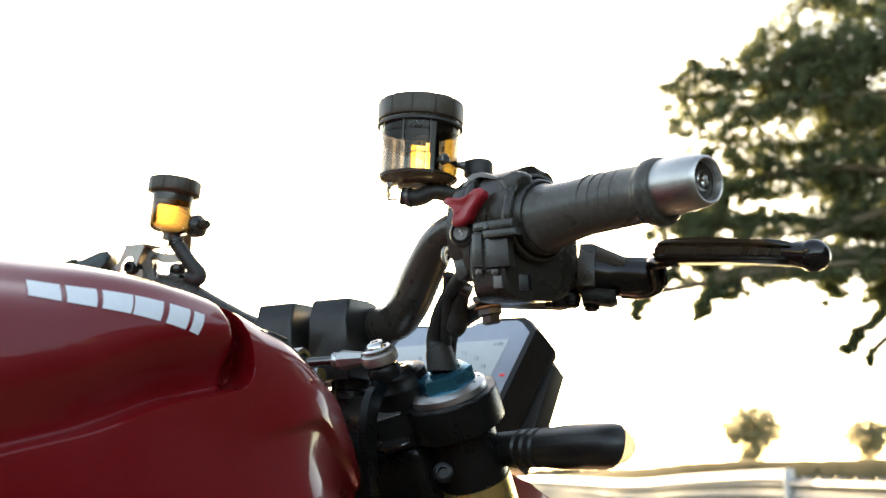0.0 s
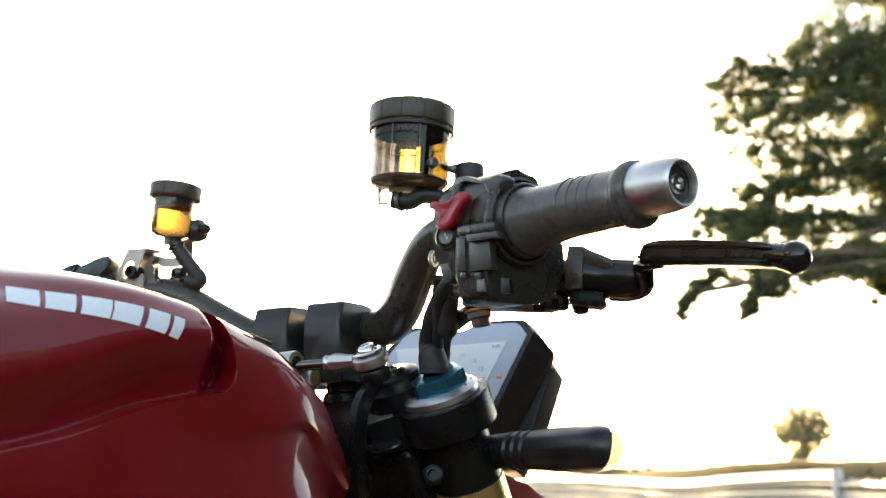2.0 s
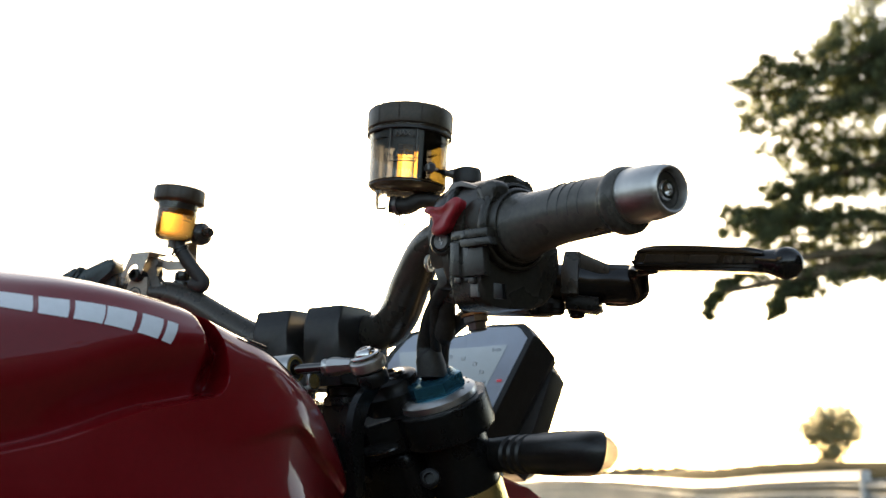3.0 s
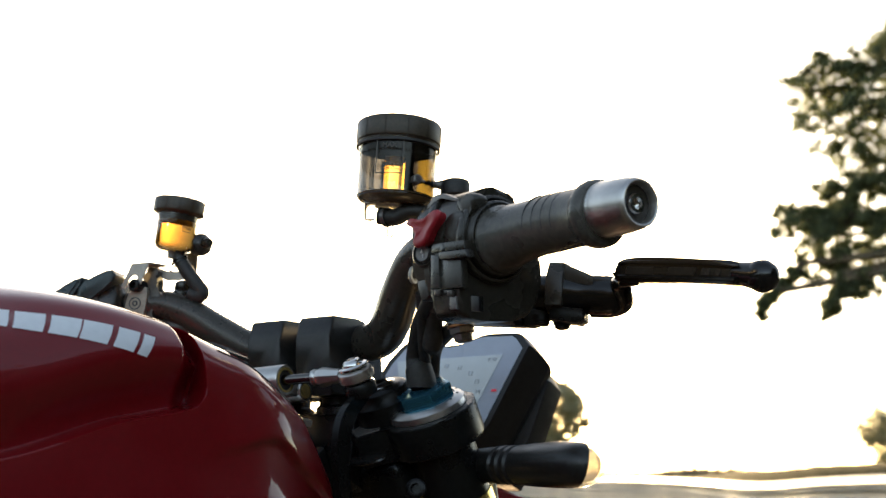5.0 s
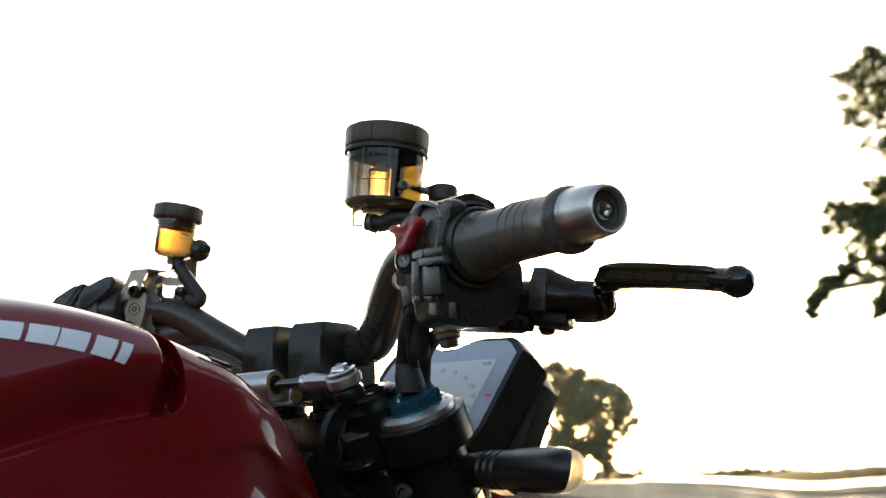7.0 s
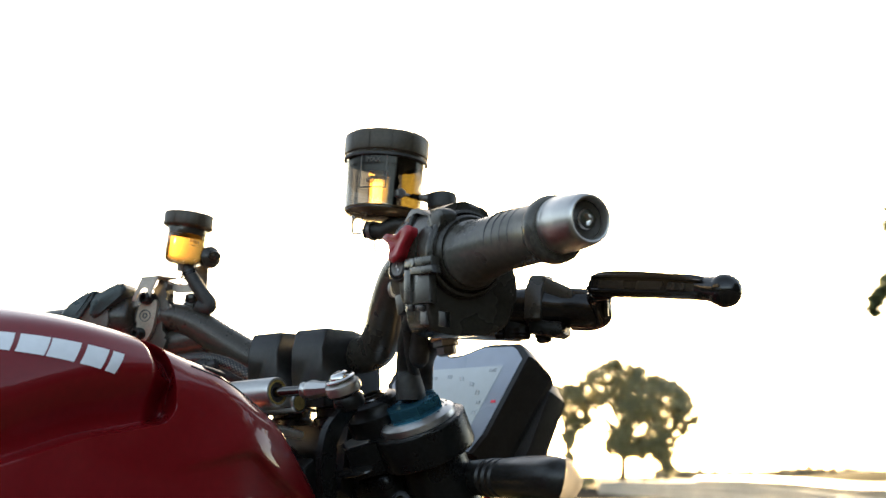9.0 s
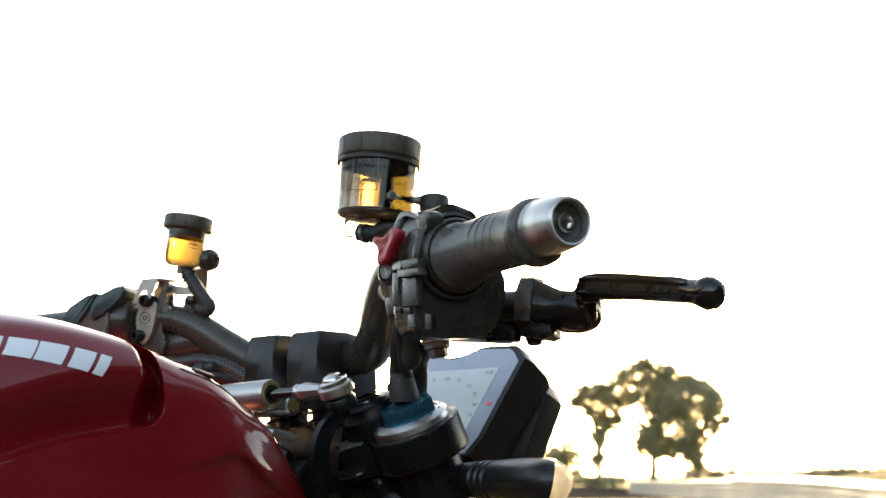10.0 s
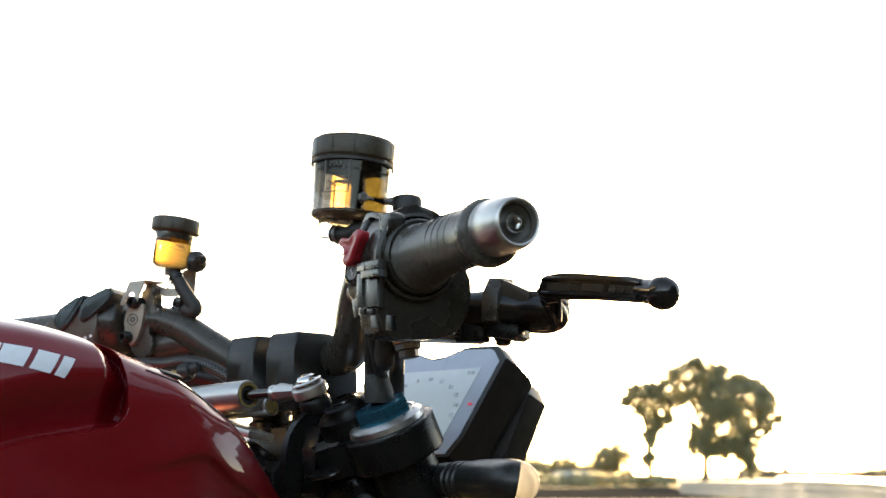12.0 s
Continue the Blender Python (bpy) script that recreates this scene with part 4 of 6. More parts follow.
# stop switch: a rocker with flared tips, standing proud
def rocker():
    outline = rounded([(0.1955, 0.0085), (0.1904, 0.0117), (0.1800, 0.0098), (0.1709, 0.0104), (0.1610, 0.0140), (0.1547, 0.0122), (0.1552, 0.0073), (0.1640, -0.0006), (0.1700, -0.0076), (0.1796, -0.0100), (0.1854, -0.0072), (0.1835, -0.0016), (0.1873, 0.0045)], 4)
    m = Matrix((-BAR, RISE, FWD)).transposed().to_4x4()
    m.translation = BOLT + FWD * -0.0335
    cx, cy = 0.1740, 0.0030
    bm = bmesh.new()
    loops = [[bm.verts.new(m @ Vector((cx + (x - cx) * k, cy + (y - cy) * k, -d))) for x, y in outline] for k, d in ((0.90, -0.006), (0.97, -0.0012), (1.0, 0.0), (0.97, 0.0012), (0.85, 0.0024), (0.62, 0.0022), (0.35, 0.0012))]
    for a, b in zip(loops, loops[1:]):
        for k in range(len(a)):
            j = (k + 1) % len(a)
            bm.faces.new((a[k], a[j], b[j], b[k]))
    tip = bm.verts.new(m @ Vector((cx, cy, -0.0008)))
    for k in range(len(outline)):
        bm.faces.new((loops[-1][k], loops[-1][(k + 1) % len(outline)], tip))
    bm.faces.new(loops[0][::-1])
    return part("kill_switch", bm, KILL, housing, "red rocker stop switch", 70)


rocker()
BTN = axes(along(0.1830, -0.0250, -0.0130), -FWD + BAR * 0.35, RISE)
bm = bmesh.new()
lathe(bm, BTN, [(0.0098, 0.0), (0.0100, 0.0030), (0.0086, 0.0042), (0.0074, 0.0030), (0.0070, 0.0)], 28)
part("button_ring", bm, PLASTIC, housing)
bm = bmesh.new()
lathe(bm, BTN, [(0, 0.0), (0.0064, 0.0), (0.0064, 0.0040), (0.0054, 0.0052), (0.0040, 0.0048), (0, 0.0046)], 24)
button = part("start_button", bm, GREY, housing, "grey round start button")
bm = bmesh.new()
prism(bm, BTN @ Matrix.Translation((0, 0, 0.0047)), [(0.0030, 0.0006), (0.0003, 0.0016), (0.0006, 0.0002), (-0.0030, -0.0006), (-0.0003, -0.0016), (-0.0006, -0.0002)], 0.0004)
part("symbol", bm, WHITE, button)
bm = bmesh.new()
lathe(bm, axes(along(0.2120, -0.0150, -0.0240), -FWD * 0.5 - BAR), [(0.0040, 0), (0.0062, 0.0), (0.0064, 0.002), (0.0050, 0.003), (0.0040, 0.002)], 20)
part("sleeve", bm, ZINC, housing)

# front brake master cylinder, forward of the bar
M0, M1 = Vector((0.2344, 0.0154, 1.0464)), Vector((0.2798, 0.0369, 1.0434))
MD = (M1 - M0).normalized()
MF = UP.cross(MD).normalized()
bm = bmesh.new()
tube(bm, [(0.205, 0.002, 1.047, 0.0130), (*M0, 0.0138), (0.2507, 0.0265, 1.0445, 0.0138), (0.2680, 0.0330, 1.0425, 0.0142), (0.2760, 0.0350, 1.0425, 0.0125), (0.2815, 0.0372, 1.0430, 0.0080)], 28, 6)
cylinder = part("brake_master_cylinder", bm, GLOSS, bike, "black radial brake master cylinder")
bm = bmesh.new()
prism(bm, axes(M0 - MD * 0.006, MD, UP), [(0.0235, -0.012), (0.0220, 0.006), (0.010, 0.016), (-0.010, 0.016), (-0.0150, 0.006), (-0.0150, -0.012), (0.0, -0.017)], 0.0125, 0.0016)
part("flange", bm, ANODISED, cylinder)
bm = bmesh.new()
wm = Matrix((MD, UP, MF)).transposed().to_4x4()
wm.translation = M0
prism(bm, wm @ pose(0.004, 0, -0.010), [(0.000, 0.008), (0.002, 0.0215), (0.024, 0.0120), (0.024, 0.004)], 0.018, 0.0016, 2)
part("pivot_arm", bm, ANODISED, cylinder)
bm = bmesh.new()
prism(bm, wm @ pose(0, 0, -0.008), [(0.016, 0.0132), (0.050, 0.0120), (0.054, 0.004), (0.016, 0.0)], 0.014, 0.0020, 2)
part("lever_bracket", bm, GLOSS, cylinder)
bm = bmesh.new()
prism(bm, wm @ pose(0, 0, -0.012), [(-0.004, -0.010), (0.020, -0.012), (0.021, -0.0200), (0.016, -0.0225), (-0.004, -0.0205)], 0.024, 0.0015, 2)
part("clamp", bm, CASTING, cylinder)
for p, r, h in ((Vector((0.2341, 0.0210, 1.0300)), 0.0068, 0.0095), (Vector((0.2147, 0.0023, 1.0330)), 0.0042, 0.0085), (Vector((0.2225, 0.0095, 1.0310)), 0.0085, 0.0070)):
    bm = bmesh.new()
    lathe(bm, axes(p, -UP), [(0, 0), (r, 0), (r, h * 0.55), (r * 0.85, h * 0.65), (r * 0.85, h * 0.85), (r * 0.5, h), (0, h)], 10)
    part("bolt", bm, CASTING, cylinder)
bm = bmesh.new()
box(bm, axes((0.2200, 0.0080, 1.0305), UP, (0.70, 0.71, 0)), (0.0190, 0.012, 0.0145), 0.0016)
part("stop_switch", bm, CASTING, cylinder)
bm = bmesh.new()
lathe(bm, axes((0.2120, -0.0012, 1.0360), -UP), [(0, 0), (0.0040, 0)] + [(0.0046 - 0.0008 * (k % 2), 0.001 + 0.0014 * k) for k in range(8)] + [(0.0030, 0.0128), (0, 0.0128)], 14)
part("knurled_screw", bm, CASTING, cylinder)
bm = bmesh.new()
tube(bm, [(0.190, -0.002, 1.030, 0.0055), (0.205, 0.006, 1.0285, 0.0060), (0.222, 0.014, 1.0280, 0.0055)], 12, 4, flat=0.7)
part("hinge_pin", bm, CASTING, cylinder)
bm = bmesh.new()
lathe(bm, axes((0.1585, -0.009, 1.112), UP), [(0.0, 0), (0.0085, 0), (0.0088, 0.014), (0.0112, 0.0155), (0.0115, 0.0235), (0.0104, 0.0265), (0.0070, 0.0278), (0, 0.0280)], 28)
part("inlet_cap", bm, RUBBER, cylinder)

# brake lever
LX = Vector((0.111, -0.0105, -0.016)).normalized()
LUP = (UP - LX * UP.dot(LX)).normalized()
LN = LX.cross(LUP)
lm = Matrix((LX, LUP, LN)).transposed().to_4x4()
lm.translation = Vector((0.2985, 0.0022, 1.0526))
bm = bmesh.new()
top_edge = [(-0.002, 0.0010), (0.000, 0.0050), (0.0045, 0.0078), (0.012, 0.0094), (0.024, 0.0101), (0.045, 0.0100), (0.070, 0.0090), (0.096, 0.0074)]
low_edge = [(0.098, -0.0050), (0.088, -0.0070), (0.060, -0.0066), (0.025, -0.0070), (0.004, -0.0074), (-0.002, -0.0040), (0.001, -0.0012)]
prism(bm, lm @ pose(0, 0, -0.0065), rounded(top_edge + low_edge, 3), 0.013, 0.0028, 3)
lever = part("brake_lever", bm, GLOSS, bike, "black folding brake lever with a ball end")
bm = bmesh.new()
lathe(bm, axes(lm @ Vector((0.1105, -0.0006, 0.0)), LN), [(0, -0.0092), (0.0035, -0.0090), (0.0070, -0.0076), (0.0094, -0.0048), (0.0104, 0.0), (0.0094, 0.0048), (0.0070, 0.0076), (0.0035, 0.0090), (0, 0.0092)], 32)
part("ball", bm, GLOSS, lever)
bm = bmesh.new()
tube(bm, [(*(lm @ Vector((0.088, 0.0008, 0))), 0.0066), (*(lm @ Vector((0.096, 0.0006, 0))), 0.0074), (*(lm @ Vector((0.102, 0.0, 0))), 0.0084), (*(lm @ Vector((0.108, -0.0004, 0))), 0.0094)], 20, 5)
part("neck", bm, GLOSS, lever)
for name, outline, lift in (("rim", [(0.002, 0.0062), (0.010, 0.0078), (0.060, 0.0076), (0.098, 0.0052), (0.098, 0.0036), (0.060, 0.0058), (0.010, 0.0060), (0.004, 0.0046)], 0.0022), ("rim", [(0.004, -0.0022), (0.096, -0.0026), (0.096, -0.0046), (0.004, -0.0044)], 0.0022), ("inset", [(0.008, -0.0016), (0.064, -0.0016), (0.067, 0.0036), (0.010, 0.0038)], 0.0008), ("inset", [(0.069, -0.0016), (0.092, -0.0020), (0.092, 0.0028), (0.071, 0.0034)], 0.0010)):
    bm = bmesh.new()
    prism(bm, lm @ pose(0, 0, 0.0062), outline, lift, 0.0004, 1)
    part(name, bm, PLASTIC if name == "inset" else GLOSS, lever)
for x in (0.0755, 0.0835):
    bm = bmesh.new()
    lathe(bm, lm @ pose(x, 0.0006, 0.0068), [(0, 0.0010), (0.0014, 0.0010), (0.0016, 0.0014), (0.0020, 0.0014), (0.0021, 0.0008)], 16)
    part("screw", bm, ANODISED, lever)
bm = bmesh.new()
tube(bm, [(*(lm @ Vector((0.014, -0.0058, 0.0))), 0.0030), (*(lm @ Vector((0.002, -0.0068, 0.0))), 0.0036), (0.2880, 0.0130, 1.0475, 0.0052), (0.2855, 0.0230, 1.0420, 0.0062), (0.2800, 0.0320, 1.0360, 0.0062), (0.2680, 0.0330, 1.0325, 0.0052), (0.2540, 0.0290, 1.0325, 0.0040)], 18, 6)
part("lever_root", bm, GLOSS, lever)
bm = bmesh.new()
box(bm, axes((0.2905, 0.0220, 1.0400), UP, (0.7, 0.7, 0)), (0.003, 0.012, 0.014), 0.001)
part("adjuster", bm, GLOSS, lever)

# brake fluid reservoir on its bracket
RC = Vector((0.1243, -0.0393, 1.1238))
RA = Vector((0.043, 0.042, 1.0)).normalized()
TOCAM = Vector((0.72, -0.69, 0)).normalized()
rm = axes(RC, RA, TOCAM)
bm = bmesh.new()
lathe(bm, rm, [(0.0298, 0.0015), (0.0303, 0.0400), (0.0310, 0.0410), (0.0310, 0.0430)], 64)
reservoir = part("brake_reservoir", bm, GLAZE, bike, "smoked clear brake fluid reservoir with a black lid")
# strips inside the smoked wall, tinted for refracted bright and dark bands of the fluid
for name, mat, a0, a1, h0, h1 in (("refraction_band", PALE, -90, -66, 0, 0.0400), ("refraction_band", DEEP, -66, -51, 0, 0.0400), ("refraction_band", MIDDLE, -51, -45, 0, 0.0400), ("refraction_band", DEEP, -45, -36, 0, 0.0400), ("refraction_band", PALE, -36, -28, 0, 0.0400), ("refraction_band", MIDDLE, -28, -20, 0.0, 0.0310), ("fluid", AMBER, -20, -13, 0, 0.0265), ("fluid", GOLDEN, -13, 2, 0, 0.0270), ("fluid", AMBER, 2, 10, 0, 0.0265), ("refraction_band", BROWN, -20, 10, 0.0270, 0.0310), ("refraction_band", MIDDLE, -28, 10, 0.0310, 0.0400), ("refraction_band", DEEP, 10, 31, 0, 0.0400), ("fluid", OLIVE, 31, 70, 0, 0.0285), ("refraction_band", MIDDLE, 31, 70, 0.0285, 0.0400), ("refraction_band", PALE, 70, 88, 0, 0.0400)):
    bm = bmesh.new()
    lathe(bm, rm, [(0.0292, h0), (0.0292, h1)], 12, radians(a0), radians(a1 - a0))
    part(name, bm, mat, reservoir, "amber band tinted for light through the fluid" if name == "fluid" else "")
bm = bmesh.new()
lathe(bm, rm, [(0.0, -0.0045), (0.020, -0.0040), (0.0275, -0.0015), (0.0299, 0.0015), (0.0290, 0.0022), (0.0, 0.0)], 48)
part("base", bm, material("smoky_brown_plastic", (0.085, 0.062, 0.034), 0.25, 0.0, 0.2, 300), reservoir, "smoky brown base of the reservoir")
bm = bmesh.new()
lathe(bm, rm @ pose(0.006, -0.0040, 0), [(0.0, 0.0005), (0.0065, 0.0005), (0.0080, 0.0030), (0.0082, 0.0270), (0.0, 0.0270)], 32)
part("inner_well", bm, clear("well_fluid", (0.98, 0.90, 0.70), 0.05, 1.2), reservoir)
bm = bmesh.new()
lathe(bm, rm, [(0.0296 + 0.0006 * math.cos(a * math.pi / 4), 0.0328 + 0.0006 * math.sin(a * math.pi / 4)) for a in range(9)], 48)
part("level_line", bm, clear("meniscus", (0.97, 0.96, 0.93), 0.05, 1.4), reservoir)
bm = bmesh.new()
prof = [(0.0, 0.0425), (0.0300, 0.0425), (0.0310, 0.0440), (0.0316, 0.0455), (0.0316, 0.0570), (0.0310, 0.0590), (0.0290, 0.0600), (0.0200, 0.0606), (0, 0.0606)]
lathe(bm, rm, prof, 72)
part("lid", bm, LID, reservoir, "ribbed black screw lid")
for k in range(12):
    bm = bmesh.new()
    lathe(bm, rm, [(0.0312, 0.0437), (0.0322, 0.0442), (0.0326, 0.0456), (0.0327, 0.0570), (0.0321, 0.0588), (0.0308, 0.0598)], 8, radians(30 * k + 10.7), radians(28.6))
    part("lid_rib", bm, LID, reservoir)
bm = bmesh.new()
lathe(bm, rm, [(0.0305, 0.0390), (0.0324, 0.0395), (0.0324, 0.0415), (0.0305, 0.0420)], 56)
part("seal", bm, RUBBER, reservoir)
bm = bmesh.new()
lathe(bm, rm @ pose(-0.002, 0.0, 0), [(0, 0.0330), (0.0120, 0.0330), (0.0150, 0.0345), (0.0160, 0.0370), (0.0230, 0.0395), (0.0285, 0.0415), (0, 0.0415)], 36)
part("diaphragm", bm, RUBBER, reservoir, "black rubber bellows inside")
face = rm @ Matrix.Rotation(radians(-8), 4, "Z")
plate = Matrix.Rotation(radians(90), 4, "Z") @ Matrix.Rotation(radians(90), 4, "X")


def on_wall(frame_m, radius, ang, height):
    """A frame on the wall: x to the right, y up, z outwards."""
    return frame_m @ Matrix.Rotation(radians(ang), 4, "Z") @ pose(radius, 0, height) @ plate


CAST = material("moulded_mark", (0.10, 0.09, 0.075), 0.4)
lettering("max_mark", "MAX", on_wall(rm, 0.0304, -14, 0.0355), 0.0052, CAST, reservoir, 0.0304)
lettering("min_mark", "MIN", on_wall(rm, 0.0304, -14, 0.0190), 0.0052, CAST, reservoir, 0.0304)
bm = bmesh.new()
for a0, a1, h0, h1 in ((-33, -31.5, 0.014, 0.041), (5, 6.5, 0.014, 0.041), (-32, 6, 0.0138, 0.0145)):
    lathe(bm, rm, [(0.0303, h0), (0.0309, h0), (0.0309, h1), (0.0303, h1)], 14, radians(a0), radians(a1 - a0))
part("window_rim", bm, CAST, reservoir)
bm = bmesh.new()
lathe(bm, rm @ Matrix.Rotation(radians(26), 4, "Z") @ pose(0.0200, 0, -0.002), [(0.0018, 0.040), (0.0032, 0.040), (0.0034, 0.002), (0.0018, 0.002)], 14)
part("post", bm, RUBBER, reservoir)
bm = bmesh.new()
lathe(bm, axes(rm @ (Matrix.Rotation(radians(27), 3, "Z") @ Vector((0.0295, 0, 0.0105))), rm.to_3x3() @ (Matrix.Rotation(radians(27), 3, "Z") @ Vector((1, 0, 0)))), [(0, 0), (0.0042, 0), (0.0042, 0.0040), (0.0030, 0.0050), (0, 0.0050)], 6)
part("bracket_nut", bm, GREY, reservoir)
bm = bmesh.new()
lathe(bm, axes((0.1108, -0.0531, 1.1085), UP, TOCAM), [(0.0, 0.0), (0.0040, 0.0), (0.0044, 0.0020), (0.0044, 0.0150), (0.0, 0.0150)], 20)
part("outlet_boss", bm, clear("outlet_plastic", (0.90, 0.88, 0.82), 0.08, 1.45), reservoir)
bm = bmesh.new()
p0 = Vector((0.1150, -0.0475, 1.1120))
tube(bm, [(*p0, 0.0068), (*(p0 + SX * 0.012 + SY * 0.004 - UP * 0.002), 0.0066), (0.137, -0.036, 1.114, 0.0062), (0.147, -0.020, 1.112, 0.0062), (0.1575, -0.009, 1.116, 0.0062)], 16, 6)
part("hose", bm, RUBBER, reservoir)
bm = bmesh.new()
clip = p0 + SX * 0.007 - UP * 0.002
lathe(bm, axes(clip, SX, UP), [(0.0066, -0.0015), (0.0074, -0.0015), (0.0074, 0.0015), (0.0066, 0.0015)], 20)
tube(bm, [(*(clip + UP * -0.007 + SY * 0.002), 0.0006), (*(clip + UP * -0.0145 + SY * 0.002), 0.0006), (*(clip + UP * -0.0145 + SX * 0.006), 0.0006), (*(clip + UP * -0.007 + SX * 0.006), 0.0006)], 8, 4)
part("hose_clip", bm, GREY, reservoir)
rear("bracket", [(0.1960, 0.0150), (0.1948, 0.0187), (0.1850, 0.0275), (0.1810, 0.0292), (0.1724, 0.0289), (0.1537, 0.0222), (0.1560, 0.0205), (0.1730, 0.0262), (0.1790, 0.0258), (0.1883, 0.0165), (0.1890, 0.0120)], -0.0200, 0.008, GREY, "bent grey metal reservoir bracket", 0.0006, reservoir)
bm = bmesh.new()
tube(bm, [(*(rm @ (Matrix.Rotation(radians(30), 3, "Z") @ Vector((0.0320, 0, 0.0105)))), 0.0010), (0.1490, -0.0240, 1.1350, 0.0018), (0.1540, -0.0150, 1.1350, 0.0036)], 12, 5, flat=1.3)
part("bracket_arm", bm, GREY, reservoir)

# the left half of the bar: LB outwards, LU upwards, LF forwards
LB = Vector((-0.84, -0.545, -0.07)).normalized()
LC = Vector((-0.146, -0.0760, 1.0668))
LF = UP.cross(-LB).normalized()
LU = LF.cross(LB).normalized()
if LU.z < 0:
    LU = -LU

# clutch fluid reservoir, smaller, on the far side
CC = Vector((-0.1205, -0.0655, 1.1155))
CA = Vector((0.085, 0.080, 1.0)).normalized()
cm = axes(CC, CA, TOCAM)
bm = bmesh.new()
lathe(bm, cm, [(0.004, -0.0035), (0.0120, -0.0030), (0.0165, -0.0008), (0.0178, 0.0025), (0.0180, 0.0300), (0.0170, 0.0310)], 48)
clutch = part("clutch_reservoir", bm, CLEARWALL, bike, "clear clutch fluid reservoir full of amber fluid")
bm = bmesh.new()
lathe(bm, cm, [(0, -0.0025), (0.0115, -0.0022), (0.0155, 0.0), (0.0168, 0.0030), (0.0170, 0.0235), (0, 0.0235)], 44)
part("fluid", bm, FLUID, clutch, "bright amber fluid")
bm = bmesh.new()
lathe(bm, cm, [(0, 0.0290), (0.0180, 0.0290), (0.0205, 0.0305), (0.0214, 0.0320), (0.0215, 0.0415), (0.0208, 0.0428), (0.0150, 0.0434), (0, 0.0434)], 56)
part("lid", bm, LID, clutch, "black screw lid")
for k in range(12):
    bm = bmesh.new()
    lathe(bm, cm, [(0.0210, 0.0306), (0.0221, 0.0312), (0.0224, 0.0325), (0.0224, 0.0412), (0.0218, 0.0426), (0.0206, 0.0431)], 6, radians(30 * k + 9), radians(28))
    part("lid_rib", bm, LID, clutch)
bm = bmesh.new()
lathe(bm, cm, [(0, 0.0237), (0.0160, 0.0237), (0.0168, 0.0262), (0.0170, 0.0290), (0, 0.0290)], 36)
part("diaphragm", bm, RUBBER, clutch)
lettering("min_mark", "MIN", on_wall(cm, 0.0181, 38, 0.0165), 0.0050, CAST, clutch, 0.0181)
bm = bmesh.new()
lathe(bm, cm, [(0.0180, 0.0130), (0.0183, 0.0130), (0.0183, 0.0135), (0.0180, 0.0135)], 14, radians(24), radians(30))
part("mark_line", bm, CAST, clutch)
bm = bmesh.new()
lathe(bm, cm, [(0, -0.0090), (0.0042, -0.0090), (0.0046, -0.0030), (0, -0.0030)], 16)
part("nozzle", bm, GREY, clutch)
bm = bmesh.new()
tube(bm, [(-0.1189, -0.0620, 1.1125, 0.0058), (-0.1170, -0.0608, 1.1054, 0.0060), (-0.1105, -0.0565, 1.0937, 0.0062), (-0.1036, -0.0521, 1.0830, 0.0064), (-0.0996, -0.0495, 1.0764, 0.0066), (-0.1024, -0.0513, 1.0726, 0.0066), (-0.1089, -0.0555, 1.0751, 0.0062)], 18, 6)
part("hose", bm, RUBBER, clutch)
bm = bmesh.new()
ring = Vector((-0.1170, -0.0608, 1.1054))
for drop in (0.0, -0.0024):
    lathe(bm, axes(ring + Vector((0, 0, drop)), (0.35, 0.25, -1)), [(0.0066, -0.0006), (0.0074, -0.0006), (0.0074, 0.0006), (0.0066, 0.0006)], 18)
clip = ring + Vector((-0.0050, -0.0045, -0.0030))
tube(bm, [(*clip, 0.0005), (*(clip + Vector((-0.0020, -0.0015, -0.0050))), 0.0005), (*(clip + Vector((0.0, 0.0, -0.0070))), 0.0005), (*(clip + Vector((0.0022, 0.0016, -0.0030))), 0.0005)], 8, 5)
part("hose_clip", bm, GLOSS, clutch)
KN = cm @ Vector((0.0, 0.0250, 0.0070))
bm = bmesh.new()
lathe(bm, axes(KN, TOCAM * 0.3 + SX), [(0, -0.010), (0.0090, -0.010), (0.0100, -0.006), (0.0098, -0.001), (0.0060, 0.0010), (0.0045, 0.0020), (0.0042, 0.0085), (0.0034, 0.0100), (0, 0.0102)], 20)
part("bracket_knob", bm, PLASTIC, clutch)
bm = bmesh.new()
prism(bm, Matrix((-LB, LU, -LF)).transposed().to_4x4(), [(0, 0), (0.0148, 0.0), (0.0125, -0.0225), (0.0035, -0.0225)], 0.0018, 0.0004, 1)
bmesh.ops.translate(bm, vec=Vector((-0.1350, -0.0452, 1.1150)), verts=bm.verts)
part("bracket_arm", bm, GREY, clutch)

# clutch lever perch with its clamp
pm = Matrix((-LB, LU, -LF)).transposed().to_4x4()
pm.translation = LC
bm = bmesh.new()
lathe(bm, axes(LC - LB * 0.0115, LB, UP), [(0.011, 0.0), (0.0140, 0.0), (0.0148, 0.0015), (0.0148, 0.0135), (0.0140, 0.015), (0.011, 0.015)], 36)
perch = part("clutch_perch", bm, ANODISED, bike, "black clutch lever clamp with two bolts")
bm = bmesh.new()
prism(bm, pm @ pose(0, 0, -0.002), rounded([(0.0070, 0.0225), (0.0095, 0.0312), (0.0190, 0.0267), (0.0145, 0.0130), (0.0225, 0.0050), (0.0150, 0.0), (0.0125, -0.0080), (0.0130, -0.0182), (0.0160, -0.0236), (0.0107, -0.0334), (0.0, -0.0350), (-0.0087, -0.0230), (-0.0070, 0.0020), (0.0010, 0.0120)], 3), 0.0145, 0.0022, 2)
part("clamp_block", bm, ANODISED, perch, "black cast clamp body")
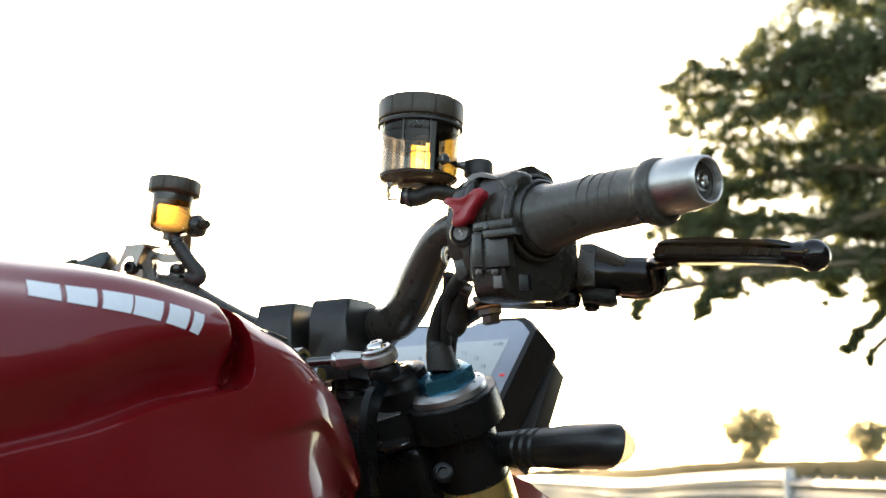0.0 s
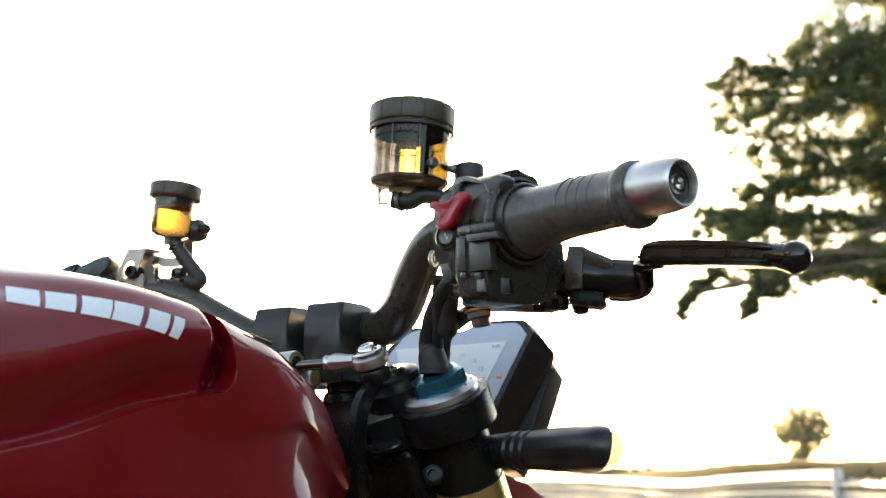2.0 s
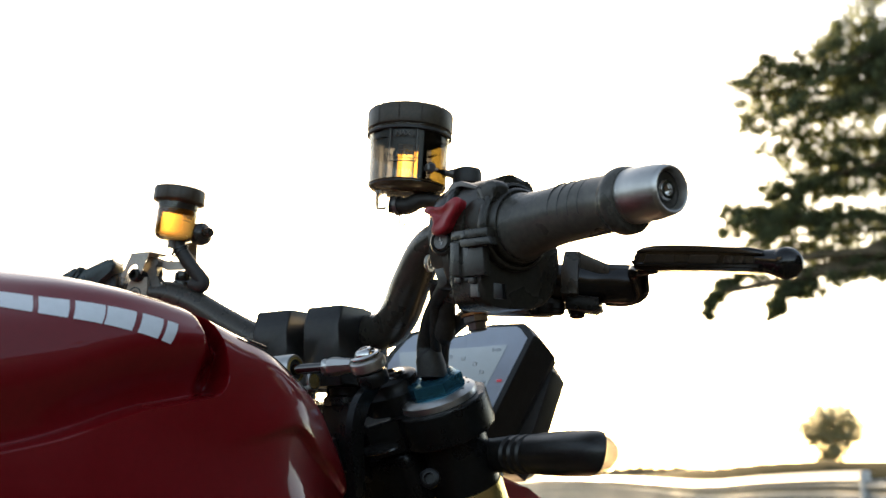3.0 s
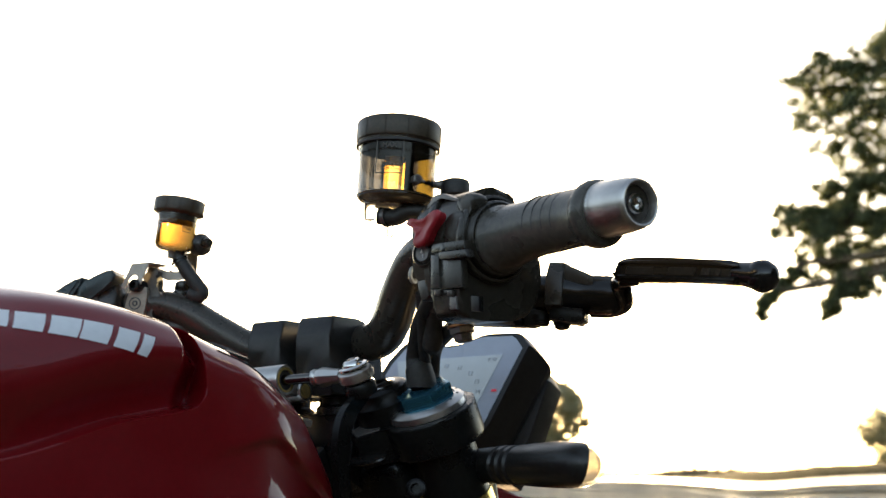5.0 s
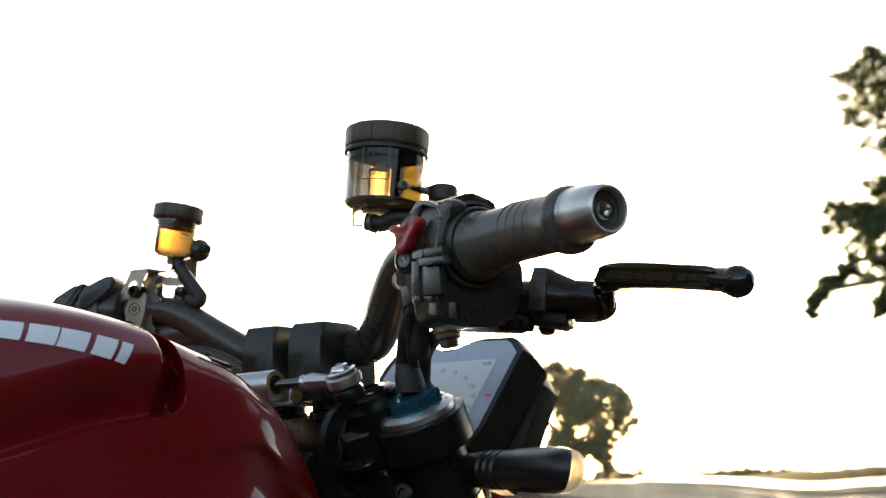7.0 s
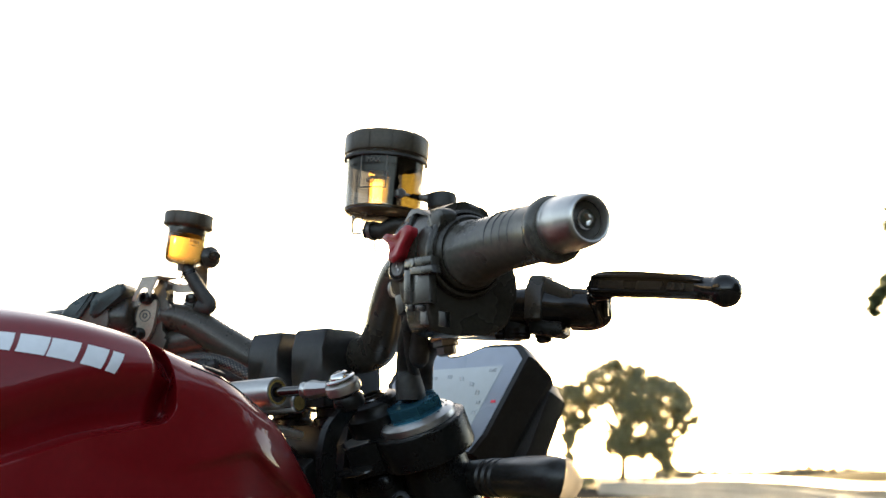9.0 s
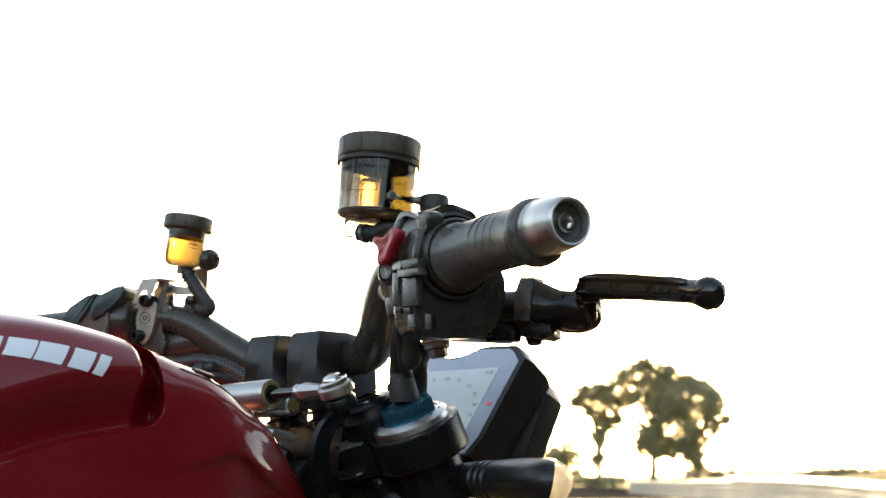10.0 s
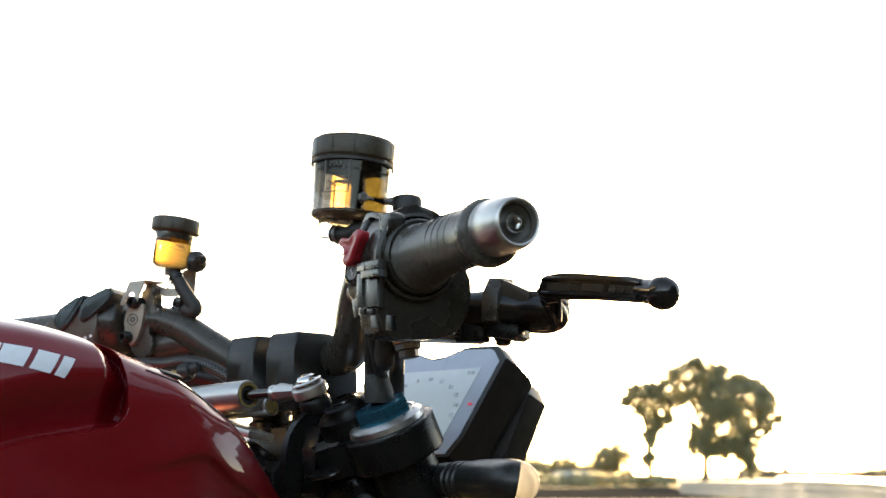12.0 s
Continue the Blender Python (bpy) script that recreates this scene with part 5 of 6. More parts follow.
bm = bmesh.new()
prism(bm, pm @ pose(0, 0, 0.0115), rounded([(-0.0026, 0.0120), (0.0095, 0.0125), (0.0092, 0.0), (0.0055, -0.0129), (0.0012, -0.0204), (-0.0049, -0.0240), (-0.0092, -0.0114), (-0.0101, -0.0044), (-0.0076, 0.0056)], 3), 0.0062, 0.0014, 2)
part("clamp_face", bm, material("worn_clamp_metal", (0.30, 0.255, 0.20), 0.45, 0.3, 0.2, 500, spread=0.1), perch, "worn grey-brown clamp half with a round cast mark")
bm = bmesh.new()
lathe(bm, pm @ pose(-0.0012, -0.0008, 0.0177), [(0.0044, -0.0002), (0.0047, 0.0005), (0.0053, 0.0005), (0.0056, -0.0002)], 26)
lathe(bm, pm @ pose(-0.0012, -0.0008, 0.0177), [(0.0010, -0.0002), (0.0013, 0.0005), (0.0024, 0.0005), (0.0027, -0.0002)], 18)
part("cast_mark", bm, ANODISED, perch)
for x, y in ((0.0040, 0.0142), (-0.0050, -0.0165)):
    bm = bmesh.new()
    lathe(bm, pm @ pose(x, y, 0.0120) @ Matrix.Rotation(radians(-18), 4, "Y"), [(0, 0), (0.0056, 0), (0.0056, 0.0115), (0.0048, 0.0125), (0.0030, 0.0125), (0.0026, 0.0080), (0, 0.0080)], 20)
    part("bolt", bm, GLOSS, perch)
# forked plate that carries the reservoir
bm = bmesh.new()
fork_plate = [(-0.0022, 0.0312), (-0.0108, 0.0146), (-0.0106, 0.0128), (-0.0076, 0.0124), (-0.0046, 0.0186), (-0.0030, 0.0216), (-0.0004, 0.0236), (0.0026, 0.0236), (0.0044, 0.0214), (0.0038, 0.0180), (0.0028, 0.0142), (0.0042, 0.0126), (0.0060, 0.0130), (0.0091, 0.0208), (0.0150, 0.0325)]
prism(bm, pm @ pose(0, 0, 0.0210), fork_plate, 0.0018, 0.0004, 1)
part("fork_plate", bm, ZINC, perch, "bent steel bracket with an open slot")
bm = bmesh.new()
prism(bm, pm @ Matrix.Rotation(radians(90), 4, "X") @ pose(0, 0, -0.0332), [(-0.0022, 0.0225), (0.0150, 0.0225), (0.0230, 0.0020), (0.0110, 0.0020)], 0.0018, 0.0004, 1)
part("bracket_top", bm, ZINC, perch)
bm = bmesh.new()
rise = [(0.0110, 0.0325), (0.0200, 0.0290), (0.0280, 0.0262), (0.0460, 0.0265), (0.0460, 0.0195), (0.0270, 0.0190), (0.0190, 0.0215)]
prism(bm, pm @ pose(0, 0, 0.0005), rounded(rise, 3), 0.0018, 0.0004, 1)
part("bracket_strip", bm, ZINC, perch)
bm = bmesh.new()
lathe(bm, axes((-0.1235, -0.0530, 1.072), (0.05, 0.05, 1)), [(0, 0), (0.0085, 0), (0.0085, 0.006), (0.0070, 0.0075), (0.0074, 0.0090), (0.0070, 0.0140), (0.0050, 0.0160), (0, 0.0165)], 20)
part("banjo_joint", bm, GLOSS, perch)
bm = bmesh.new()
tube(bm, [(*(pm @ Vector((0.004, -0.026, -0.004))), 0.0110), (*(pm @ Vector((0.020, -0.024, -0.006))), 0.0130), (*(pm @ Vector((0.045, -0.022, -0.008))), 0.0135), (*(pm @ Vector((0.058, -0.024, -0.010))), 0.0110)], 20, 5)
part("cylinder_body", bm, ANODISED, perch, "black cast clutch cylinder under the bar")

# left switch housing, grip and clutch lever
sm = Matrix((LF, LU, LB)).transposed().to_4x4()
sm.translation = LC + LB * 0.020
bm = bmesh.new()
lathe(bm, sm, [(0.012, -0.0070), (0.0215, -0.0065), (0.0262, -0.0030), (0.0285, 0.0050), (0.0285, 0.026), (0.0272, 0.029), (0.012, 0.029)], 48)
left_switch = part("left_switch_housing", bm, PLASTIC, bike, "black switch housing with dark teal rubber buttons")
bm = bmesh.new()
prism(bm, pm @ pose(0, 0, -0.024), rounded([(-0.0860, 0.0005), (-0.0741, 0.0075), (-0.0460, 0.0180), (-0.0330, 0.0130), (-0.0303, 0.0030), (-0.0343, -0.0230), (-0.0500, -0.0280), (-0.0860, -0.0200)], 3), 0.054, 0.0035, 3)
part("switch_face", bm, material("worn_brown_plastic", (0.085, 0.070, 0.052), 0.42, 0.0, 0.25, 400, 0.25, 2500, spread=0.1), left_switch, "brownish worn plastic switch face")
for outline in ([(-0.0735, 0.0085), (-0.0480, 0.0226), (-0.0405, 0.0228), (-0.0470, 0.0130), (-0.0630, -0.0055), (-0.0700, -0.0022)], [(-0.0461, 0.0134), (-0.0400, 0.0194), (-0.0184, 0.0275), (-0.0140, 0.0266), (-0.0122, 0.0205), (-0.0263, 0.0097), (-0.0421, 0.0), (-0.0461, 0.0030)]):
    bm = bmesh.new()
    prism(bm, pm @ pose(0, 0, 0.010), rounded(outline, 3), 0.024, 0.0034, 3)
    part("button", bm, TEAL, left_switch, "dark teal rubber rocker button")
for k, x in enumerate((-0.0400, -0.0345)):
    bm = bmesh.new()
    arrow = [(-0.0016, 0.0), (0.0002, 0.0016), (0.0002, 0.0008), (0.0014, 0.0008), (0.0014, -0.0008), (0.0002, -0.0008), (0.0002, -0.0016)]
    prism(bm, pm @ pose(x - 0.002, -0.0145 + 0.001 * k, 0.0300, 0, 0, 180 * k), arrow, 0.0003)
    part("print", bm, WHITE, left_switch, "small white arrow mark")
bm = bmesh.new()
lathe(bm, axes(LC + LB * 0.062, LB), [(0.010, 0), (0.022, 0.0), (0.022, 0.004), (0.0168, 0.008), (0.0168, 0.115), (0.020, 0.118), (0.020, 0.122), (0.010, 0.122)], 32)
part("left_grip", bm, GRIP, bike, "dark rubber grip")
bm = bmesh.new()
lathe(bm, axes(LC + LB * 0.184, LB), [(0, 0), (0.0178, 0.0), (0.0178, 0.030), (0.0135, 0.042), (0, 0.040)], 28)
part("bar_end", bm, STEEL, bike, "silver turned aluminium bar-end weight")
bm = bmesh.new()
tube(bm, [(*(LC + LF * 0.045 - UP * 0.012), 0.012), (*(LC + LF * 0.062 + LB * 0.03 - UP * 0.016), 0.009), (*(LC + LF * 0.070 + LB * 0.09 - UP * 0.016), 0.007), (*(LC + LF * 0.060 + LB * 0.17 - UP * 0.018), 0.009)], 14, 6)
part("clutch_lever", bm, GLOSS, bike, "black clutch lever")
bm = bmesh.new()
tube(bm, [(*(LC + LF * 0.016 - UP * 0.006), 0.010), (*(LC + LF * 0.046 - UP * 0.012), 0.012)], 14, 4)
part("clutch_arm", bm, ANODISED, bike)

# hoses bundled under the left half of the bar
for pts in ([(-0.173, -0.0869, 1.0632), (-0.1448, -0.0545, 1.0432), (-0.1157, -0.0193, 1.0156)], [(-0.1807, -0.0681, 1.0709), (-0.1501, -0.0333, 1.0504), (-0.1257, -0.0032, 1.0249)]):
    bm = bmesh.new()
    tube(bm, [(*p, 0.0085) for p in pts], 14, 6)
    part("clutch_hose", bm, SATIN, bike, "black hose under the handlebar")
# dark tube added to close the bright gap under the bar
bm = bmesh.new()
tube(bm, [(-0.1795, -0.0620, 1.0319, 0.0130), (-0.1454, -0.0399, 1.0221, 0.0130), (-0.1168, -0.0213, 1.0144, 0.0130), (-0.0927, -0.0057, 1.0087, 0.0130)], 16, 6)
part("gap_filler_tube", bm, SATIN, bike, "dark tube added to fill the gap under the handlebar")

# fork legs, top yoke and caps
for k, foot in enumerate((FORK, FORK + PITCH)):
    m = axes(foot, RAKE, SX)
    bm = bmesh.new()
    lathe(bm, m, [(0, -0.0035), (0.0290, -0.0035), (0.0305, -0.0020), (0.0300, 0.0025), (0.0265, 0.0055), (0.0235, 0.0060), (0.0230, 0.0050), (0, 0.0050)], 56)
    fork = part("fork_leg", bm, STEEL, bike, "fork leg with a silver cap ring and gold tube")
    bm = bmesh.new()
    hexagon = [(0.0232 * math.cos(radians(60 * q + 18)), 0.0232 * math.sin(radians(60 * q + 18))) for q in range(6)]
    prism(bm, m @ pose(0, 0, 0.004), hexagon, 0.0120, 0.0012, 2)
    part("cap_nut", bm, BLUE, fork, "blue anodised hexagon nut")
    bm = bmesh.new()
    lathe(bm, m @ pose(0, 0, -0.0045), [(0.0308, 0.0), (0.0312, 0.0008), (0.0308, 0.0016)], 40)
    part("ring", bm, BRASS, fork)
    for q in (-2, 0, 2):
        bm = bmesh.new()
        lathe(bm, m @ pose(0.0255 * math.cos(radians(20 + q * 14)), 0.0255 * math.sin(radians(20 + q * 14)), 0.0055), [(0, 0.0003), (0.0012, 0.0003), (0.0014, 0)], 8)
        part("index_dot", bm, RUBBER, fork)
    bm = bmesh.new()
    lathe(bm, m, [(0.0, -0.004), (0.0265, -0.004), (0.0265, -0.078), (0, -0.078)], 36)
    part("upper_tube", bm, CASTING, fork)
    bm = bmesh.new()
    lathe(bm, m, [(0.0, -0.074), (0.0275, -0.074), (0.0275, -0.150), (0.0295, -0.155), (0.0295, -0.30), (0.0275, -0.36), (0.0, -0.36)], 40)
    part("outer_tube", bm, GOLD, fork, "gold anodised fork tube")
    bm = bmesh.new()
    lathe(bm, m, [(0.0, -0.355), (0.0215, -0.355), (0.0215, -0.62), (0.026, -0.63), (0.026, -0.72), (0.0, -0.72)], 28)
    part("slider", bm, CHROME, fork)

ym = axes(FORK - RAKE * 0.0025, RAKE, SX)
bm = bmesh.new()
ring = [(0.0368 * math.cos(radians(a)), 0.0368 * math.sin(radians(a))) for a in range(-130, 131, 10)]
arm = [(-0.040, 0.030), (-0.070, 0.014), (-0.090, 0.012), (-0.090, -0.018), (-0.0630, -0.0245), (-0.0450, -0.0410), (-0.030, -0.0335)]
prism(bm, ym @ pose(0, 0, -0.0265), ring + arm, 0.0265, 0.0018, 2)
yoke = part("top_yoke", bm, CASTING, bike, "black machined top yoke clamping the fork")
bm = bmesh.new()
ring2 = [(-0.222 - 0.0368 * math.cos(radians(a)), 0.0368 * math.sin(radians(a))) for a in range(-130, 131, 10)]
prism(bm, ym @ pose(0, 0, -0.037), [(x, -y) for x, y in ring2] + [(-0.178, -0.030), (-0.150, -0.042), (-0.132, -0.040), (-0.132, 0.010), (-0.150, 0.012), (-0.180, 0.030)], 0.037, 0.002, 2)
part("left_clamp", bm, CASTING, yoke)
bm = bmesh.new()
prism(bm, ym @ pose(0, 0, -0.034), [(-0.088, 0.012), (-0.134, 0.012), (-0.136, -0.038), (-0.086, -0.038)], 0.016, 0.002, 2)
part("bridge", bm, CASTING, yoke)
bm = bmesh.new()
prism(bm, ym @ pose(0, 0, -0.0004), [(-0.0615, -0.0232), (-0.0670, 0.0005), (-0.0550, 0.0030), (-0.0345, -0.0095), (-0.0285, -0.0300), (-0.0445, -0.0388)], 0.0016, 0.0008, 2)
part("machined_ledge", bm, GREY, yoke, "machined grey face of the yoke")
bm = bmesh.new()
lathe(bm, axes((0.0815, 0.0003, 0.9620), RAKE), [(0.0, 0.0), (0.024, 0.0), (0.025, 0.004), (0.025, 0.017), (0.022, 0.020), (0.021, 0.026), (0.018, 0.028), (0, 0.028)], 32)
part("riser_mount", bm, CASTING, yoke)
bm = bmesh.new()
lathe(bm, axes(Vector((0.0815, 0.0003, 0.9620)) + RAKE * 0.028, RAKE), [(0, 0), (0.0125, 0.0), (0.0130, 0.0012), (0.0085, 0.0028), (0.0060, 0.0020), (0, 0.0020)], 28)
part("washer", bm, CHROME, yoke)

# lower bodywork under the yoke
bm = bmesh.new()
prism(bm, axes(FORK - RAKE * 0.155, RAKE, SX), [(0.036, -0.030), (0.036, 0.030), (-0.258, 0.030), (-0.258, -0.030)], 0.045, 0.010, 3)
part("lower_yoke", bm, CASTING, bike, "black lower fork yoke")
bm = bmesh.new()
box(bm, axes((0.060, 0.020, 0.905), RAKE, SX), (0.075, 0.055, 0.070), 0.010, 3)
part("ignition_cover", bm, CASTING, bike, "black plastic cover between fork and frame")
bm = bmesh.new()
lathe(bm, axes((0.1305, -0.0215, 0.9080), (0.45, -0.85, 0.1)), [(0, 0), (0.007, 0.0), (0.0075, 0.003), (0.0075, 0.006), (0.0060, 0.007), (0.004, 0.007), (0.0036, 0.003), (0, 0.003)], 24)
part("pinch_bolt", bm, CASTING, bike, "black socket bolt")
bm = bmesh.new()
lathe(bm, axes((0.0920, -0.0360, 0.9290), RAKE, SX) @ Matrix.Diagonal((1.6, 0.8, 1.0, 1.0)), [(0, 0), (0.0105, 0.0), (0.0115, 0.0010), (0.0110, 0.0022), (0.0080, 0.0026), (0, 0.0026)], 32)
part("guide_plate", bm, GLOSS, bike, "flat glossy cable guide")
bm = bmesh.new()
tube(bm, [(0.045, -0.090, 0.90, 0.02), (0.02, -0.06, 0.93, 0.024), (-0.04, -0.06, 0.935, 0.024)], 18, 5)
part("frame_head", bm, CASTING, bike, "black frame headstock casting")
bm = bmesh.new()
prism(bm, axes((0.052, -0.062, 0.955), (0.2, 0.1, 1), SX), [(-0.070, -0.012), (-0.005, -0.016), (0.002, 0.004), (-0.030, 0.012), (-0.070, 0.010)], 0.006, 0.0015)
part("alloy_bracket", bm, STEEL, bike, "bare alloy bracket beneath the damper")

bm = bmesh.new()
prism(bm, axes((-0.095, -0.052, 0.78), (1, 0, 0), (0, 1, 0)), [(0.0, 0.0), (0.012, 0.0), (0.010, 0.120), (-0.006, 0.160), (-0.018, 0.152), (-0.010, 0.10)], 0.165, 0.004, 2)
part("airbox_cover", bm, CASTING, bike, "black plastic airbox cover ahead of the tank")

# black block added so that no sky shows through behind the fork
bm = bmesh.new()
prism(bm, axes((-0.030, -0.020, 0.905), (1, 0.1, 0), (0, 1, 0)), [(0.0, 0.0), (0.030, 0.010), (0.034, 0.050), (0.010, 0.066), (-0.012, 0.062), (-0.020, 0.010)], 0.095, 0.006, 2)
part("gap_filler_block", bm, CASTING, bike, "black block added to fill the gap behind the fork")

# steering damper across the tank
D0, D1 = Vector((0.0425, -0.0745, 0.9905)), Vector((0.0975, -0.0535, 0.9925))
DD = (D1 - D0).normalized()
dm = axes(D0, DD, UP)
BODY = Vector((0.97, 0.15, 0.03)).normalized()
SECOND = Vector((0.0385, -0.0505, 0.9832))
bm = bmesh.new()
lathe(bm, axes(D0, BODY, UP), [(0.0, -0.115), (0.0114, -0.115), (0.0119, -0.113), (0.0119, -0.0012), (0.0112, 0.0), (0.0098, 0.0), (0.0093, -0.0006), (0.0093, -0.0040), (0.0, -0.0040)], 48)
damper = part("steering_damper", bm, STEEL, bike, "silver steering damper with a polished rod")
bm = bmesh.new()
lathe(bm, axes(D0, BODY, UP), [(0.0096, -0.0002), (0.0096, 0.0004), (0.0080, 0.0005), (0.0076, -0.0012)], 40)
part("gland", bm, BRASS, damper)
bm = bmesh.new()
lathe(bm, axes(D0, BODY, UP), [(0.0079, -0.0006), (0.0064, -0.0016), (0.0040, -0.0014), (0, -0.0014)], 32)
part("rod_seal", bm, RUBBER, damper)
bm = bmesh.new()
lathe(bm, axes(SECOND, BODY, UP), [(0, -0.100), (0.0078, -0.100), (0.0082, -0.001), (0.0074, 0.0), (0.0062, 0.0), (0.0060, -0.0010), (0, -0.0010)], 32)
part("reserve_tube", bm, STEEL, damper)
bm = bmesh.new()
lathe(bm, axes(SECOND, BODY, UP), [(0.0060, -0.0009), (0.0055, 0.0002), (0, 0.0003)], 24)
part("port_plug", bm, BRASS, damper)
bm = bmesh.new()
prism(bm, axes(D0.lerp(SECOND, 0.5) - BODY * 0.100, BODY, UP), [(-0.0085, -0.012), (0.003, -0.012), (0.008, 0.012), (-0.006, 0.012)], 0.098, 0.001)
part("web", bm, STEEL, damper)
bm = bmesh.new()
lathe(bm, dm, [(0, -0.003), (0.0040, -0.003), (0.0040, 0.034), (0, 0.034)], 20)
part("rod", bm, material("dark_chrome", (0.16, 0.15, 0.14), 0.16, 1.0, 0.1, 500, spread=0.04), damper, "dark polished damper rod")
bm = bmesh.new()
lathe(bm, dm, [(0, 0.0225), (0.0056, 0.0225), (0.0064, 0.0232), (0.0064, 0.0262), (0.0060, 0.0268), (0.0066, 0.0280), (0.0074, 0.0310), (0.0070, 0.0345), (0.0058, 0.0400), (0.0052, 0.0460), (0, 0.0470)], 8)
part("rod_socket", bm, STEEL, damper, "turned silver socket on the rod")
EYE = axes(D1, RAKE, SX)
bm = bmesh.new()
lathe(bm, EYE, [(0.0078, -0.0050), (0.0112, -0.0050), (0.0132, -0.0034), (0.0137, 0.0), (0.0132, 0.0034), (0.0112, 0.0050), (0.0078, 0.0050), (0.0072, 0.0), (0.0078, -0.0050)], 40)
part("rod_eye", bm, STEEL, damper, "silver rod-end eye")
bm = bmesh.new()
lathe(bm, EYE, [(0, -0.0062), (0.0046, -0.0062), (0.0068, -0.0030), (0.0072, 0.0), (0.0068, 0.0030), (0.0046, 0.0066), (0, 0.0066)], 32)
part("ball", bm, CHROME, damper)
bm = bmesh.new()
lathe(bm, EYE, [(0, 0.0062), (0.0112, 0.0062), (0.0118, 0.0067), (0.0118, 0.0075), (0.0110, 0.0081), (0.0082, 0.0083), (0.0080, 0.0092), (0.0070, 0.0108), (0.0054, 0.0120), (0.0038, 0.0124), (0.0028, 0.0122), (0.0024, 0.0098), (0, 0.0098)], 36)
part("bolt", bm, CHROME, damper, "polished domed bolt with a washer")
bm = bmesh.new()
lathe(bm, EYE, [(0, -0.0165), (0.0112, -0.0165), (0.0120, -0.0150), (0.0120, -0.0085), (0.0105, -0.0062), (0, -0.0062)], 32)
carrier = part("damper_bracket", bm, CASTING, bike, "black bracket that carries the damper rod")
face_m = Matrix((Vector((0.6921, 0.7218, 0)), UP, Vector((0.7218, -0.6921, 0)))).transposed().to_4x4()
face_m.translation = D1
turned = face_m @ Matrix.Rotation(radians(52), 4, "Y") @ Matrix.Diagonal((1.45, 1, 1, 1))
bm = bmesh.new()
left = spline([(-0.0030, -0.0120), (-0.0080, -0.0180), (-0.0135, -0.0245), (-0.0175, -0.0320), (-0.0200, -0.0410), (-0.0212, -0.0535), (-0.0205, -0.0700), (-0.0170, -0.100)], 4)
right = [(-0.0080, -0.100), (-0.0110, -0.060), (-0.0115, -0.044), (-0.0065, -0.030), (0.0060, -0.0165)]
prism(bm, turned @ pose(0.004, 0, -0.003), [(float(q[0]), float(q[1])) for q in left] + right, 0.006, 0.0012, 2)
part("arm_plate", bm, CASTING, carrier)

# instrument panel
IX = Vector((0.985, 0.17, 0.0)).normalized()
IY = Vector((-0.06, 0.35, 0.935))
IY = (IY - IX * IY.dot(IX)).normalized()
IN = IX.cross(IY)
im = Matrix((IX, IY, IN)).transposed().to_4x4()
im.translation = Vector((0.1148, 0.1250, 1.0352))
face_line = [(-0.1120, 0.0003), (-0.1040, 0.0018), (-0.092, 0.000), (-0.084, -0.0025), (-0.070, -0.0065), (-0.062, -0.0055), (-0.042, 0.0012), (-0.0345, 0.0022), (-0.006, 0.0012), (-0.001, -0.0020), (0.0065, -0.0115), (-0.0190, -0.0810), (-0.030, -0.097), (-0.106, -0.097), (-0.116, -0.081), (-0.1350, -0.0300), (-0.1290, -0.0180), (-0.1190, -0.0050)]
bm = bmesh.new()
body = [(x * 1.02 + (0.003 if x > -0.07 else -0.003) + 0.001, y * 1.02 + 0.0015) for x, y in face_line]
lower, loops = None, []
for depth, grow, shift in ((0.0006, 0.985, 0.0), (-0.0015, 1.0, 0.0), (-0.010, 1.02, -0.001), (-0.026, 1.085, -0.009), (-0.034, 1.06, -0.011), (-0.036, 0.98, -0.011)):
    cx, cy = -0.073, -0.045
    loops.append([bm.verts.new(im @ Vector((cx + (x - cx) * grow, cy + (y - cy) * (0.5 + 0.5 * grow) + shift, depth))) for x, y in body])
for a, b in zip(loops, loops[1:]):
    for k in range(len(a)):
        j = (k + 1) % len(a)
        bm.faces.new((a[k], a[j], b[j], b[k]))
bm.faces.new(loops[0])
bm.faces.new(loops[-1][::-1])
panel = part("instrument_panel", bm, SATIN, bike, "flat colour display in a black housing, switched on", 30)
bm = bmesh.new()
prism(bm, im @ pose(0, 0, 0.0004), [(-0.073 + (x + 0.073) * 0.965, -0.045 + (y + 0.045) * 0.965) for x, y in face_line], 0.0008, 0.0003, 1)
part("cover_glass", bm, GLASSFACE, panel, "anti-glare cover glass, coloured grey-blue for reflected sky")
bm = bmesh.new()
prism(bm, im @ pose(0, 0, 0.0014), [(-0.1220, -0.0180), (-0.0140, -0.0180), (-0.0400, -0.0860), (-0.100, -0.0860)], 0.0004)
part("screen", bm, DISPLAY, panel, "lit display, paled for reflected sky")
for k, n in enumerate(("5", "6", "7", "8", "9", "10", "11", "12", "13", "14", "15")):
    ang = radians(190 - k * 21)
    lettering("scale_number", n, im @ pose(-0.072 + 0.040 * math.cos(ang), -0.052 + 0.026 * math.sin(ang), 0.0021), 0.0056, PRINT, panel)
lettering("gear", "N", im @ pose(-0.067, -0.056, 0.0021), 0.016, PRINT, panel)
lettering("clock", "7:48", im @ pose(-0.0235, -0.0222, 0.0021), 0.0050, PRINT, panel)
bm = bmesh.new()
box(bm, im @ pose(-0.0165, -0.0510, 0.0018), (0.0048, 0.0022, 0.0006), 0.0002, 1)
part("warning_light", bm, WARNING, panel, "lit red warning symbol")
bm = bmesh.new()
